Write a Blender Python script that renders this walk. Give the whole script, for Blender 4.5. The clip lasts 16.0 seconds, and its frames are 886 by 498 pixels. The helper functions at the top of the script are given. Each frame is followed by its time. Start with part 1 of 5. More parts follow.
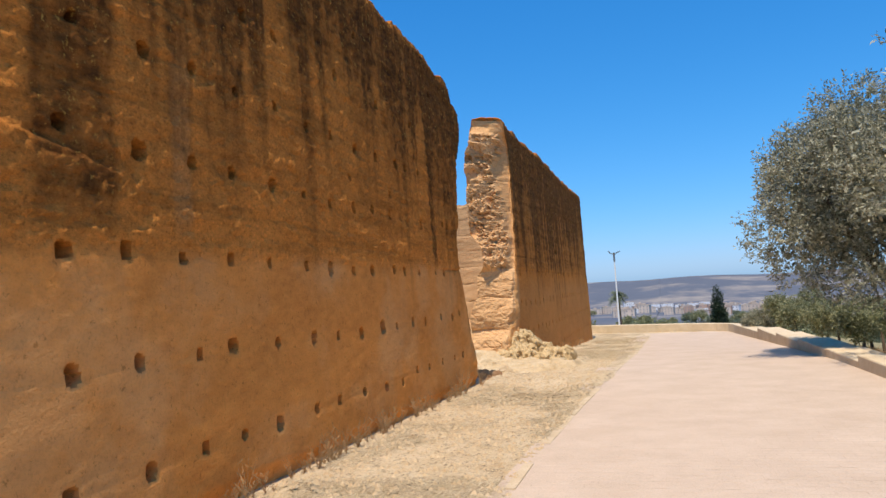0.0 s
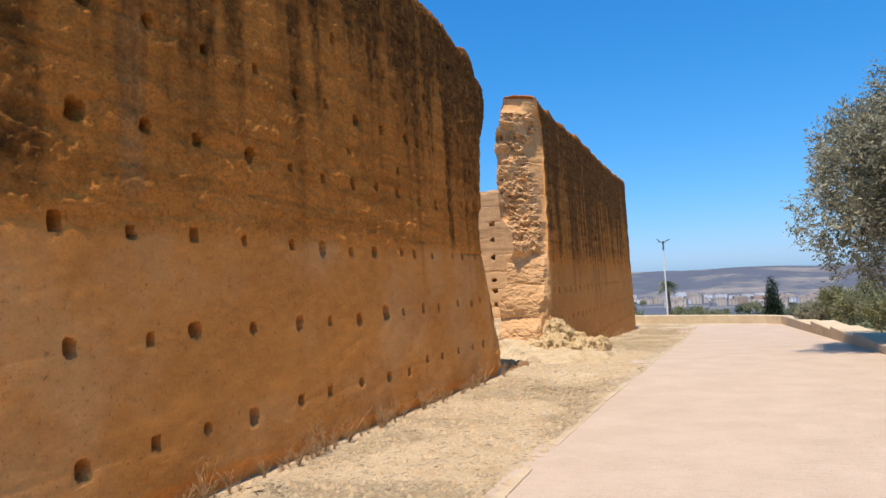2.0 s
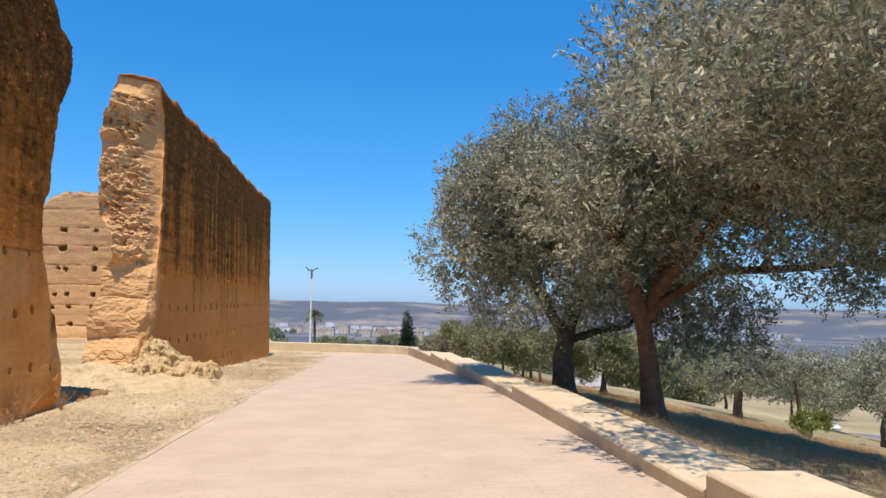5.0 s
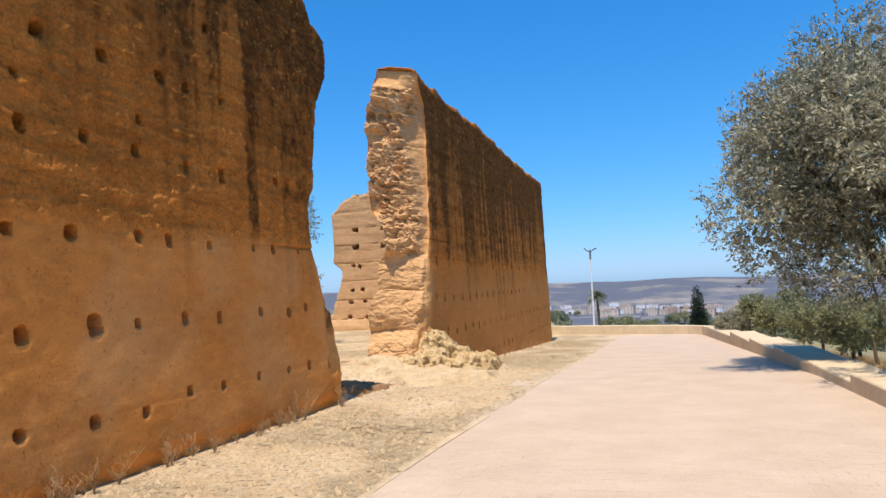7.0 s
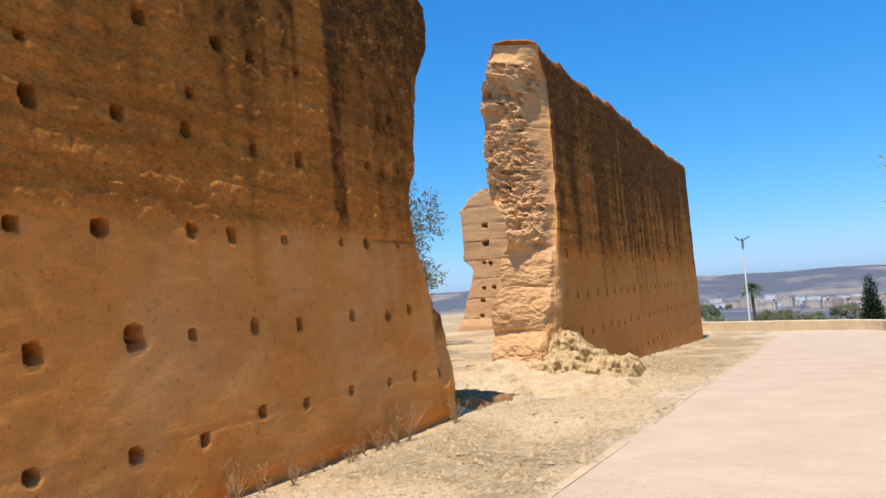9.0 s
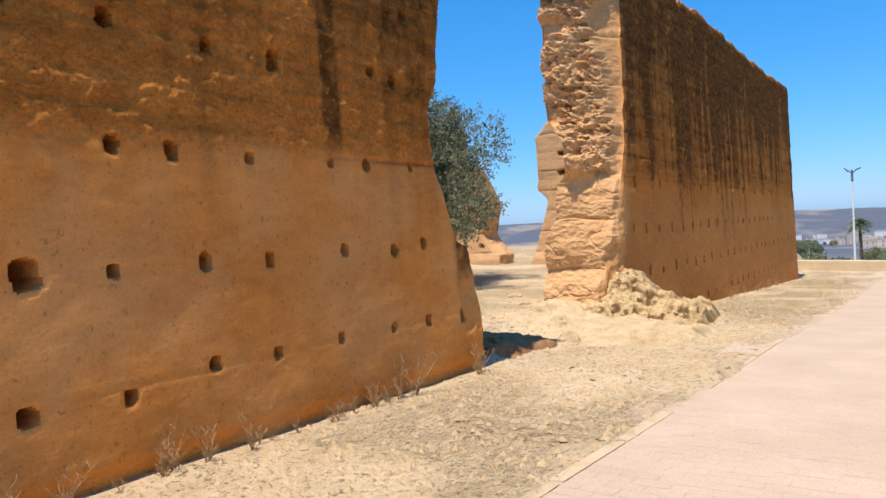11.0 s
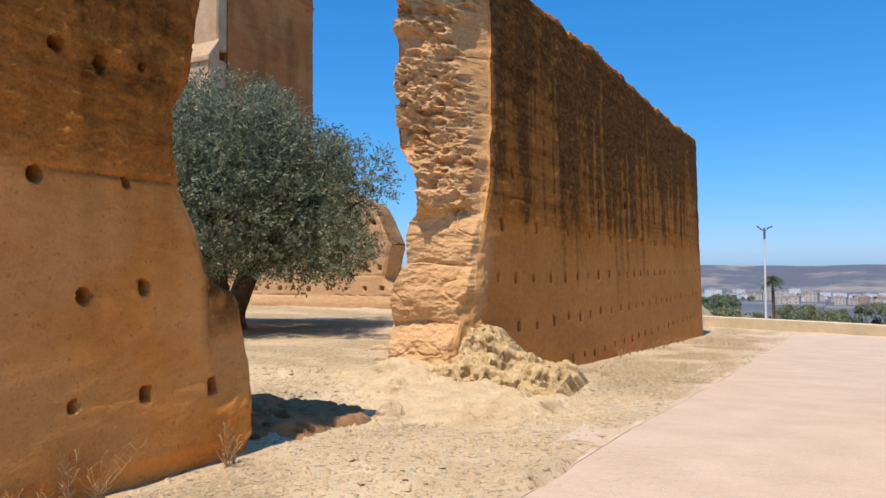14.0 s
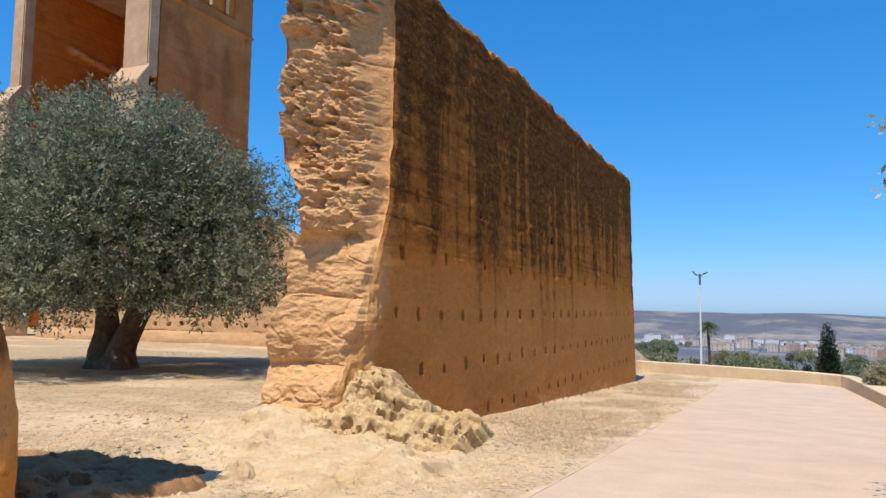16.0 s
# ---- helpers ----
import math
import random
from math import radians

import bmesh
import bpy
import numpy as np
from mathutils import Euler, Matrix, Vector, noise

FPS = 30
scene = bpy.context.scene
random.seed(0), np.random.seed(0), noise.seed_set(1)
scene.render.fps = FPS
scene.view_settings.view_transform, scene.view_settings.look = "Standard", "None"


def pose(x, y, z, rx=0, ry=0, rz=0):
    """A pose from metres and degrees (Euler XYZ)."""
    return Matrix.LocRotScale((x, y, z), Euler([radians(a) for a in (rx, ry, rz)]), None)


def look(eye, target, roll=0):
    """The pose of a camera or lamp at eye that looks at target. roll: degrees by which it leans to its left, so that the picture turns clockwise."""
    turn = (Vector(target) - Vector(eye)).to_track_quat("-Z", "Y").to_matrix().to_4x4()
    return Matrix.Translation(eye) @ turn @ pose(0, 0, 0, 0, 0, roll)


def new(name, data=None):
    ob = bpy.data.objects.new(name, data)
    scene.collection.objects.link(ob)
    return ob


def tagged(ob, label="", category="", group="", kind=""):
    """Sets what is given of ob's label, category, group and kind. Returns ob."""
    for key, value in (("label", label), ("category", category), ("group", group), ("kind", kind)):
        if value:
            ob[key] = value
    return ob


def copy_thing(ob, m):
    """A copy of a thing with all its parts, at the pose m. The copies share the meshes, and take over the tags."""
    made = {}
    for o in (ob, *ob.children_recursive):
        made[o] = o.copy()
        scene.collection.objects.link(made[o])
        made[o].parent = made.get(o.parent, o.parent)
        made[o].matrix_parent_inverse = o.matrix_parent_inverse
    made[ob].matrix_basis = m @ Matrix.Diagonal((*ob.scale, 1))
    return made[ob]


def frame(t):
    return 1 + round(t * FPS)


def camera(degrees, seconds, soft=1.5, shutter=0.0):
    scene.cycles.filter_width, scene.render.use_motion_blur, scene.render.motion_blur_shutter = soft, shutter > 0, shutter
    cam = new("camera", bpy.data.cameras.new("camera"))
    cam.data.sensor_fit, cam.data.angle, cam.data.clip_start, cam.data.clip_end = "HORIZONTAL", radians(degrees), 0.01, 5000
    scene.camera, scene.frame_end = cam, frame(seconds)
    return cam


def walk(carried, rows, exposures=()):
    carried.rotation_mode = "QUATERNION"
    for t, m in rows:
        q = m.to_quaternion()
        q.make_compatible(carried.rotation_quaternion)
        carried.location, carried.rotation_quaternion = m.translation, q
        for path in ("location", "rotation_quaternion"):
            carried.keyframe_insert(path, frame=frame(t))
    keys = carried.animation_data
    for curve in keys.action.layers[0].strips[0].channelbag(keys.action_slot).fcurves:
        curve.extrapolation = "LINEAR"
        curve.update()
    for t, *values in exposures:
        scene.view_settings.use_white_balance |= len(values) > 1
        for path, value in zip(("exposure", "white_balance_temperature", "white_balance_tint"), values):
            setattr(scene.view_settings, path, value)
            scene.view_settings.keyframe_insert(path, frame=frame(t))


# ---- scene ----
cam = camera(62.8, 16.0)
PATH = [
    (0, (-2.238, -3.182, 1.769), (-2.805, -1.268, 1.893), -3.6),
    (0.5, (-2.157, -3.065, 1.779), (-3.132, -1.325, 1.927), -1.8),
    (1, (-2.053, -2.832, 1.748), (-2.982, -1.066, 1.891), -1.8),
    (1.5, (-2.051, -2.534, 1.734), (-2.861, -0.71, 1.864), -2.1),
    (2, (-1.979, -2.271, 1.705), (-2.675, -0.399, 1.801), -2.8),
    (2.5, (-1.869, -1.964, 1.687), (-2.559, -0.089, 1.785), -2.8),
    (3, (-1.833, -1.612, 1.666), (-2.366, 0.314, 1.746), -1.1),
    (3.5, (-1.754, -1.178, 1.628), (-1.952, 0.811, 1.714), -0.7),
    (3.7, (-1.737, -0.991, 1.619), (-1.746, 1.006, 1.713), 0.7),
    (5.8, (-1.3, 0.053, 1.494), (-1.07, 2.033, 1.66), 0.7),
    (6, (-1.321, 0.241, 1.505), (-1.232, 2.235, 1.636), 0.2),
    (6.5, (-1.396, 0.633, 1.515), (-1.64, 2.615, 1.626), -1.6),
    (7, (-1.413, 1.054, 1.52), (-1.947, 2.978, 1.636), -2.7),
    (7.5, (-1.519, 1.424, 1.515), (-2.147, 3.32, 1.629), -3.0),
    (8, (-1.588, 1.799, 1.524), (-2.294, 3.666, 1.652), -4.3),
    (8.5, (-1.585, 2.202, 1.535), (-2.412, 4.017, 1.676), -3.8),
    (9, (-1.665, 2.593, 1.516), (-2.552, 4.381, 1.646), -3.9),
    (9.5, (-1.714, 2.97, 1.548), (-2.618, 4.754, 1.606), -4.5),
    (9.7, (-1.708, 3.149, 1.566), (-2.628, 4.924, 1.59), -4.2),
    (11.8, (-1.595, 4.719, 1.474), (-2.791, 6.320, 1.390), -4.3),
    (12, (-1.576, 4.900, 1.489), (-2.770, 6.501, 1.389), -5.1),
    (12.5, (-1.508, 5.304, 1.462), (-2.703, 6.906, 1.376), -3.5),
    (13, (-1.449, 5.712, 1.463), (-2.497, 7.414, 1.372), -2),
    (13.5, (-1.454, 6.102, 1.495), (-2.416, 7.855, 1.447), -1.7),
    (14, (-1.392, 6.493, 1.506), (-2.340, 8.253, 1.564), -0.4),
    (14.5, (-1.389, 6.880, 1.487), (-2.292, 8.663, 1.561), 0.7),
    (15, (-1.411, 7.256, 1.477), (-2.233, 9.075, 1.590), 0.7),
    (15.5, (-1.370, 7.632, 1.463), (-2.214, 9.438, 1.630), 1.2),
    (16, (-1.389, 8.045, 1.413), (-2.200, 9.865, 1.584), 0.7),
]
walk(cam, [(t, look(eye, target, roll)) for t, eye, target, roll in PATH],
     [(0.0, -0.05), (1.0, 0.05), (2.0, -0.02), (3.7, -0.05), (6.5, 0.04), (9.5, 0.06), (12.0, 0.1), (13.0, 0.04), (14.0, -0.05), (15.0, -0.1), (16.0, -0.03)])

# ---- world, sun, exposure ----
SUN = Vector((-0.006, -0.37, 0.93)).normalized()      # towards the sun
world = bpy.data.worlds.new("sky")
world.use_nodes = True
scene.world = world
wn = world.node_tree.nodes
sky = wn.new("ShaderNodeTexSky")
sky.sky_type = "NISHITA"
sky.sun_disc = False
sky.sun_elevation = math.asin(SUN.z)
sky.sun_rotation = math.atan2(SUN.x, SUN.y)
sky.altitude = 800
sky.air_density, sky.dust_density, sky.ozone_density = 1.0, 0.9, 3.0
wn["Background"].inputs[1].default_value = 0.12
split = wn.new("ShaderNodeSeparateColor")
join = wn.new("ShaderNodeCombineColor")
world.node_tree.links.new(sky.outputs[0], split.inputs[0])
for i, (power, gain) in enumerate(((1.6, 0.24), (0.84, 1.25), (0.66, 2.66))):      # deep clear blue
    p = wn.new("ShaderNodeMath")
    p.operation = "POWER"
    p.inputs[1].default_value = power
    g = wn.new("ShaderNodeMath")
    g.operation = "MULTIPLY"
    g.inputs[1].default_value = gain
    world.node_tree.links.new(split.outputs[i], p.inputs[0])
    world.node_tree.links.new(p.outputs[0], g.inputs[0])
    world.node_tree.links.new(g.outputs[0], join.inputs[i])
world.node_tree.links.new(join.outputs[0], wn["Background"].inputs[0])
sun = bpy.data.lights.new("sun", "SUN")
sun.energy, sun.angle, sun.color = 5.5, radians(0.53), (1.0, 0.87, 0.73)
new("sun", sun).matrix_world = look(SUN * 60, (0, 0, 0))
scene.view_settings.exposure = 0.0

# ---- noise on arrays ----


def hash2(ix, iy, seed):
    n = (ix.astype(np.int64) * 374761393 + iy.astype(np.int64) * 668265263 + seed * 974634721) & 0x7FFFFFFF
    n = ((n ^ (n >> 13)) * 1274126177) & 0x7FFFFFFF
    n = ((n ^ (n >> 16)) * 461845907) & 0x7FFFFFFF
    return ((n ^ (n >> 15)) & 0xFFFF) / 65535.0


def vnoise(x, y, seed=0):
    """Smooth value noise, 0 to 1."""
    x, y = np.broadcast_arrays(np.asarray(x, float), np.asarray(y, float))
    ix, iy = np.floor(x), np.floor(y)
    fx, fy = x - ix, y - iy
    fx, fy = fx * fx * (3 - 2 * fx), fy * fy * (3 - 2 * fy)
    a, b = hash2(ix, iy, seed), hash2(ix + 1, iy, seed)
    c, d = hash2(ix, iy + 1, seed), hash2(ix + 1, iy + 1, seed)
    return (a * (1 - fx) + b * fx) * (1 - fy) + (c * (1 - fx) + d * fx) * fy


def fbm(x, y, seed=0, octaves=4, gain=0.5):
    """Noise of several scales, about -0.5 to 0.5."""
    total, amp, norm, f = 0.0, 1.0, 0.0, 1.0
    for o in range(octaves):
        total = total + amp * vnoise(np.asarray(x) * f + 17.3 * o, np.asarray(y) * f - 9.1 * o, seed + o)
        norm += amp
        amp *= gain
        f *= 2.03
    return total / norm - 0.5


def sstep(a, b, x):
    t = np.clip((np.asarray(x, float) - a) / (b - a), 0, 1)
    return t * t * (3 - 2 * t)


# ---- meshes from arrays ----


def mesh_of(name, verts, faces, material, attributes=None, smooth=True, crisp=0):
    """A mesh from arrays; all faces have the same number of corners."""
    me = bpy.data.meshes.new(name)
    verts, faces = np.asarray(verts, np.float32), np.asarray(faces, np.int32)
    k = faces.shape[1]
    me.vertices.add(len(verts))
    me.vertices.foreach_set("co", verts.ravel())
    me.loops.add(faces.size)
    me.loops.foreach_set("vertex_index", faces.ravel())
    me.polygons.add(len(faces))
    me.polygons.foreach_set("loop_start", np.arange(0, faces.size, k, dtype=np.int32))
    me.update(calc_edges=True)
    me.validate()
    me.polygons.foreach_set("use_smooth", np.full(len(me.polygons), smooth))
    for key, values in (attributes or {}).items():
        at = me.attributes.new(key, "FLOAT", "POINT")
        at.data.foreach_set("value", np.asarray(values, np.float32).ravel())
    if crisp:
        me.set_sharp_from_angle(angle=radians(crisp))
    me.materials.append(material)
    return me


def grid_faces(rows, cols, start=0, flip=False):
    i = np.arange(rows - 1)[:, None] * cols + np.arange(cols - 1)[None, :] + start
    q = np.stack([i, i + 1, i + cols + 1, i + cols], -1).reshape(-1, 4)
    return q[:, ::-1] if flip else q


class Pile:
    """Gathers grids and tubes of quads into one mesh."""

    def __init__(self):
        self.v, self.f, self.n, self.at = [], [], 0, {}

    def add(self, verts, faces, **attributes):
        verts = np.asarray(verts, float).reshape(-1, 3)
        self.v.append(verts)
        self.f.append(np.asarray(faces) + self.n)
        for key, val in attributes.items():
            self.at.setdefault(key, []).append(np.broadcast_to(np.asarray(val, float).ravel(), (len(verts),)) if np.size(val) == 1 else np.asarray(val, float).ravel())
        self.n += len(verts)

    def mesh(self, name, material, smooth=True):
        return mesh_of(name, np.concatenate(self.v), np.concatenate(self.f), material,
                       {k: np.concatenate(a) for k, a in self.at.items()}, smooth)


def part(name, me, parent, label="", m=None):
    ob = new(name, me)
    ob.parent = parent
    if m is not None:
        ob.matrix_local = m
    return tagged(ob, label)


def empty(name, m, label, category, group=""):
    ob = new(name)
    ob.matrix_world = m
    return tagged(ob, label, category, group)


def bm_mesh(name, bm, material, smooth=False):
    me = bpy.data.meshes.new(name)
    bm.normal_update()
    bm.to_mesh(me)
    bm.free()
    for p in me.polygons:
        p.use_smooth = smooth
    me.materials.append(material)
    return me


def box_bm(x0, y0, z0, x1, y1, z1, bevel=0.0, bm=None, m=None):
    bm = bm or bmesh.new()
    made = bmesh.ops.create_cube(bm, size=1)["verts"]
    mm = Matrix.Translation(((x0 + x1) / 2, (y0 + y1) / 2, (z0 + z1) / 2)) @ Matrix.Diagonal((x1 - x0, y1 - y0, z1 - z0, 1))
    bmesh.ops.transform(bm, matrix=(m @ mm) if m is not None else mm, verts=made)
    if bevel:
        edges = {e for v in made for e in v.link_edges}
        bmesh.ops.bevel(bm, geom=list(edges), offset=bevel, segments=2, affect="EDGES")
    return bm


def tube(pile, points, radii, sides=10, seed=0, rough=0.0):
    """A tapered limb through the points."""
    pts, radii = np.array([tuple(p) for p in points], float), np.asarray(radii, float)
    n = len(pts)
    tang = np.gradient(pts, axis=0)
    tang /= np.linalg.norm(tang, axis=1)[:, None] + 1e-9
    ref = np.array([1.0, 0, 0]) if abs(tang[:, 0]).mean() < 0.8 else np.array([0, 1.0, 0])
    a = np.cross(tang, ref)
    a /= np.linalg.norm(a, axis=1)[:, None] + 1e-9
    b = np.cross(tang, a)
    th = np.linspace(0, 2 * np.pi, sides + 1)
    jit = 1 + rough * 2 * fbm(np.cos(th)[None, :] * 1.6 + 5 + np.arange(n)[:, None] * 0.35, np.sin(th)[None, :] * 1.6 + 5, seed, 3)
    r = radii[:, None] * jit
    v = pts[:, None, :] + r[..., None] * (np.cos(th)[None, :, None] * a[:, None, :] + np.sin(th)[None, :, None] * b[:, None, :])
    pile.add(v, grid_faces(n, sides + 1))


# ---- materials ----


def material(name, rough=0.9, metal=0.0, spec=0.3):
    m = bpy.data.materials.new(name)
    m.use_nodes = True
    b = m.node_tree.nodes["Principled BSDF"]
    b.inputs["Roughness"].default_value = rough
    b.inputs["Metallic"].default_value = metal
    b.inputs["Specular IOR Level"].default_value = spec
    return m, m.node_tree.nodes, m.node_tree.links, b


def rgb(c):
    return (*c, 1.0)


def ramp(nodes, links, source, stops):
    r = nodes.new("ShaderNodeValToRGB")
    el = r.color_ramp.elements
    while len(el) < len(stops):
        el.new(0.5)
    for e, (p, c) in zip(el, stops):
        e.position, e.color = p, rgb(c) if len(c) == 3 else c
    links.new(source, r.inputs[0])
    return r.outputs[0]


def noise_tex(nodes, links, scale, detail=5, rough=0.6, stretch=(1, 1, 1)):
    co = nodes.new("ShaderNodeNewGeometry")
    mp = nodes.new("ShaderNodeMapping")
    mp.inputs["Scale"].default_value = stretch
    links.new(co.outputs["Position"], mp.inputs["Vector"])
    t = nodes.new("ShaderNodeTexNoise")
    t.inputs["Scale"].default_value, t.inputs["Detail"].default_value, t.inputs["Roughness"].default_value = scale, detail, rough
    links.new(mp.outputs[0], t.inputs["Vector"])
    return t.outputs["Fac"]


def mix(nodes, links, fac, a, b, blend="MIX"):
    n = nodes.new("ShaderNodeMix")
    n.data_type, n.blend_type = "RGBA", blend
    for sock, val in ((n.inputs[0], fac), (n.inputs[6], a), (n.inputs[7], b)):
        if isinstance(val, (int, float)):
            sock.default_value = val
        elif isinstance(val, tuple):
            sock.default_value = rgb(val)
        else:
            links.new(val, sock)
    return n.outputs[2]


def bump(nodes, links, b, sources):
    last = None
    for height, strength, dist in sources:
        n = nodes.new("ShaderNodeBump")
        n.inputs["Strength"].default_value, n.inputs["Distance"].default_value = strength, dist
        links.new(height, n.inputs["Height"])
        if last:
            links.new(last, n.inputs["Normal"])
        last = n.outputs[0]
    links.new(last, b.inputs["Normal"])


def attr(nodes, key):
    n = nodes.new("ShaderNodeAttribute")
    n.attribute_name = key
    return n.outputs["Fac"]


def math_node(nodes, links, op, a, b=0.0):
    n = nodes.new("ShaderNodeMath")
    n.operation = op
    n.use_clamp = True
    for sock, val in ((n.inputs[0], a), (n.inputs[1], b)):
        if isinstance(val, (int, float)):
            sock.default_value = val
        else:
            links.new(val, sock)
    return n.outputs[0]


def earth_material(name, light, dark, black=(0.06, 0.028, 0.012), pale=(0.75, 0.41, 0.165), grain=1.0):
    """Rammed earth: mottled body colour, black lichen streaks (stain), pale rubbed skin (skin), pebbles."""
    m, nodes, links, b = material(name, 0.97, spec=0.03)
    big = noise_tex(nodes, links, 0.9, 4, 0.6, (1, 1, 1.6))
    mid = noise_tex(nodes, links, 5.0, 6, 0.65, (1, 1, 2.2))
    fine = noise_tex(nodes, links, 42.0, 4, 0.7)
    body = mix(nodes, links, ramp(nodes, links, mid, [(0.3, (0, 0, 0)), (0.72, (1, 1, 1))]), dark, light)
    body = mix(nodes, links, ramp(nodes, links, big, [(0.35, (0, 0, 0)), (0.7, (0.55, 0.55, 0.55))]), body, tuple(c * 1.12 for c in light))
    body = mix(nodes, links, attr(nodes, "skin"), body, pale)
    st = math_node(nodes, links, "MULTIPLY", attr(nodes, "stain"), ramp(nodes, links, mid, [(0.3, (1, 1, 1)), (0.8, (0.6, 0.6, 0.6))]))
    body = mix(nodes, links, st, body, black)
    speck = noise_tex(nodes, links, 17.0, 3, 0.75)
    flecks = math_node(nodes, links, "MULTIPLY", ramp(nodes, links, speck, [(0.60, (0, 0, 0)), (0.70, (1, 1, 1))]), math_node(nodes, links, "ADD", math_node(nodes, links, "MULTIPLY", attr(nodes, "stain"), 0.7), 0.04))
    body = mix(nodes, links, flecks, body, tuple(min(0.75, c * 1.5) for c in light))
    body = mix(nodes, links, math_node(nodes, links, "MULTIPLY", ramp(nodes, links, speck, [(0.30, (1, 1, 1)), (0.40, (0, 0, 0))]), 0.45), body, tuple(c * 0.35 for c in dark))
    body = mix(nodes, links, ramp(nodes, links, fine, [(0.3, (0.84, 0.84, 0.84)), (0.62, (1.07, 1.07, 1.07))]), (0, 0, 0), body)
    # weathered, pitted surface above the plaster
    pit = noise_tex(nodes, links, 24.0, 7, 0.82, (1, 1, 1.3))
    worn = attr(nodes, "upper")
    crumbs = mix(nodes, links, worn, (1, 1, 1), ramp(nodes, links, pit, [(0.36, (0.58, 0.53, 0.48)), (0.46, (1.0, 1.0, 1.0)), (0.58, (1.12, 1.12, 1.12)), (0.66, (1.6, 1.6, 1.6))]))
    beds = noise_tex(nodes, links, 1.6, 5, 0.62, (0.22, 0.22, 3.2))
    crumbs = mix(nodes, links, math_node(nodes, links, "MULTIPLY", worn, 0.85), crumbs, mix(nodes, links, ramp(nodes, links, beds, [(0.34, (0.74, 0.67, 0.60)), (0.5, (1.0, 1.0, 1.0)), (0.66, (1.36, 1.34, 1.30))]), (0, 0, 0), crumbs))
    tinted = nodes.new("ShaderNodeMix")
    tinted.data_type, tinted.blend_type = "RGBA", "MULTIPLY"
    tinted.inputs[0].default_value = 1.0
    links.new(body, tinted.inputs[6])
    links.new(crumbs, tinted.inputs[7])
    links.new(tinted.outputs[2], b.inputs["Base Color"])
    bump(nodes, links, b, [(math_node(nodes, links, "MULTIPLY", pit, worn), 0.9, 0.03), (mid, 0.5 * grain, 0.02), (speck, 0.5 * grain, 0.012), (fine, 0.35 * grain, 0.005)])
    return m


M_WALL = earth_material("rammed_earth", (0.75, 0.29, 0.060), (0.54, 0.182, 0.034), grain=1.6)
M_CORE = earth_material("rammed_earth_core", (0.70, 0.425, 0.205), (0.52, 0.29, 0.125), grain=1.8)
# paler copy of the wall earth, with the sun on it put into the colour
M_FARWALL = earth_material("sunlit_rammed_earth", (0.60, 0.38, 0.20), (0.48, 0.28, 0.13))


def dirt_material():
    m, nodes, links, b = material("dry_ground", 0.97, spec=0.08)
    big = noise_tex(nodes, links, 0.35, 5, 0.62)
    mid = noise_tex(nodes, links, 3.2, 6, 0.68)
    fine = noise_tex(nodes, links, 34.0, 5, 0.75)
    soil = mix(nodes, links, ramp(nodes, links, mid, [(0.32, (0, 0, 0)), (0.7, (1, 1, 1))]), (0.46, 0.335, 0.19), (0.61, 0.485, 0.315))
    soil = mix(nodes, links, ramp(nodes, links, big, [(0.42, (0, 0, 0)), (0.62, (0.7, 0.7, 0.7))]), soil, (0.65, 0.525, 0.35))
    litter = mix(nodes, links, ramp(nodes, links, fine, [(0.35, (0, 0, 0)), (0.66, (1, 1, 1))]), (0.25, 0.185, 0.105), (0.56, 0.44, 0.265))
    soil = mix(nodes, links, attr(nodes, "litter"), soil, litter)
    grit = noise_tex(nodes, links, 13.0, 4, 0.8)
    soil = mix(nodes, links, ramp(nodes, links, grit, [(0.36, (0.36, 0.34, 0.31)), (0.46, (0.96, 0.96, 0.96)), (0.64, (1.26, 1.26, 1.24))]), (0, 0, 0), soil)
    soil = mix(nodes, links, attr(nodes, "green"), soil, mix(nodes, links, mid, (0.10, 0.12, 0.05), (0.34, 0.29, 0.15)))
    # far scrub is greyed towards blue, putting the distance haze into its colour
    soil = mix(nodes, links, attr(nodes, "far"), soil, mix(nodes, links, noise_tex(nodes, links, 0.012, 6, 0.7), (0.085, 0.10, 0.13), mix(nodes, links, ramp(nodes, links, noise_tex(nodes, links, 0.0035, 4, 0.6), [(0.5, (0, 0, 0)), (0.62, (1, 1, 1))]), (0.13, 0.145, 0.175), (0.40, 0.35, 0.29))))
    links.new(soil, b.inputs["Base Color"])
    bump(nodes, links, b, [(mid, 0.6, 0.04), (grit, 0.9, 0.03), (fine, 0.7, 0.014)])
    return m


M_DIRT = dirt_material()


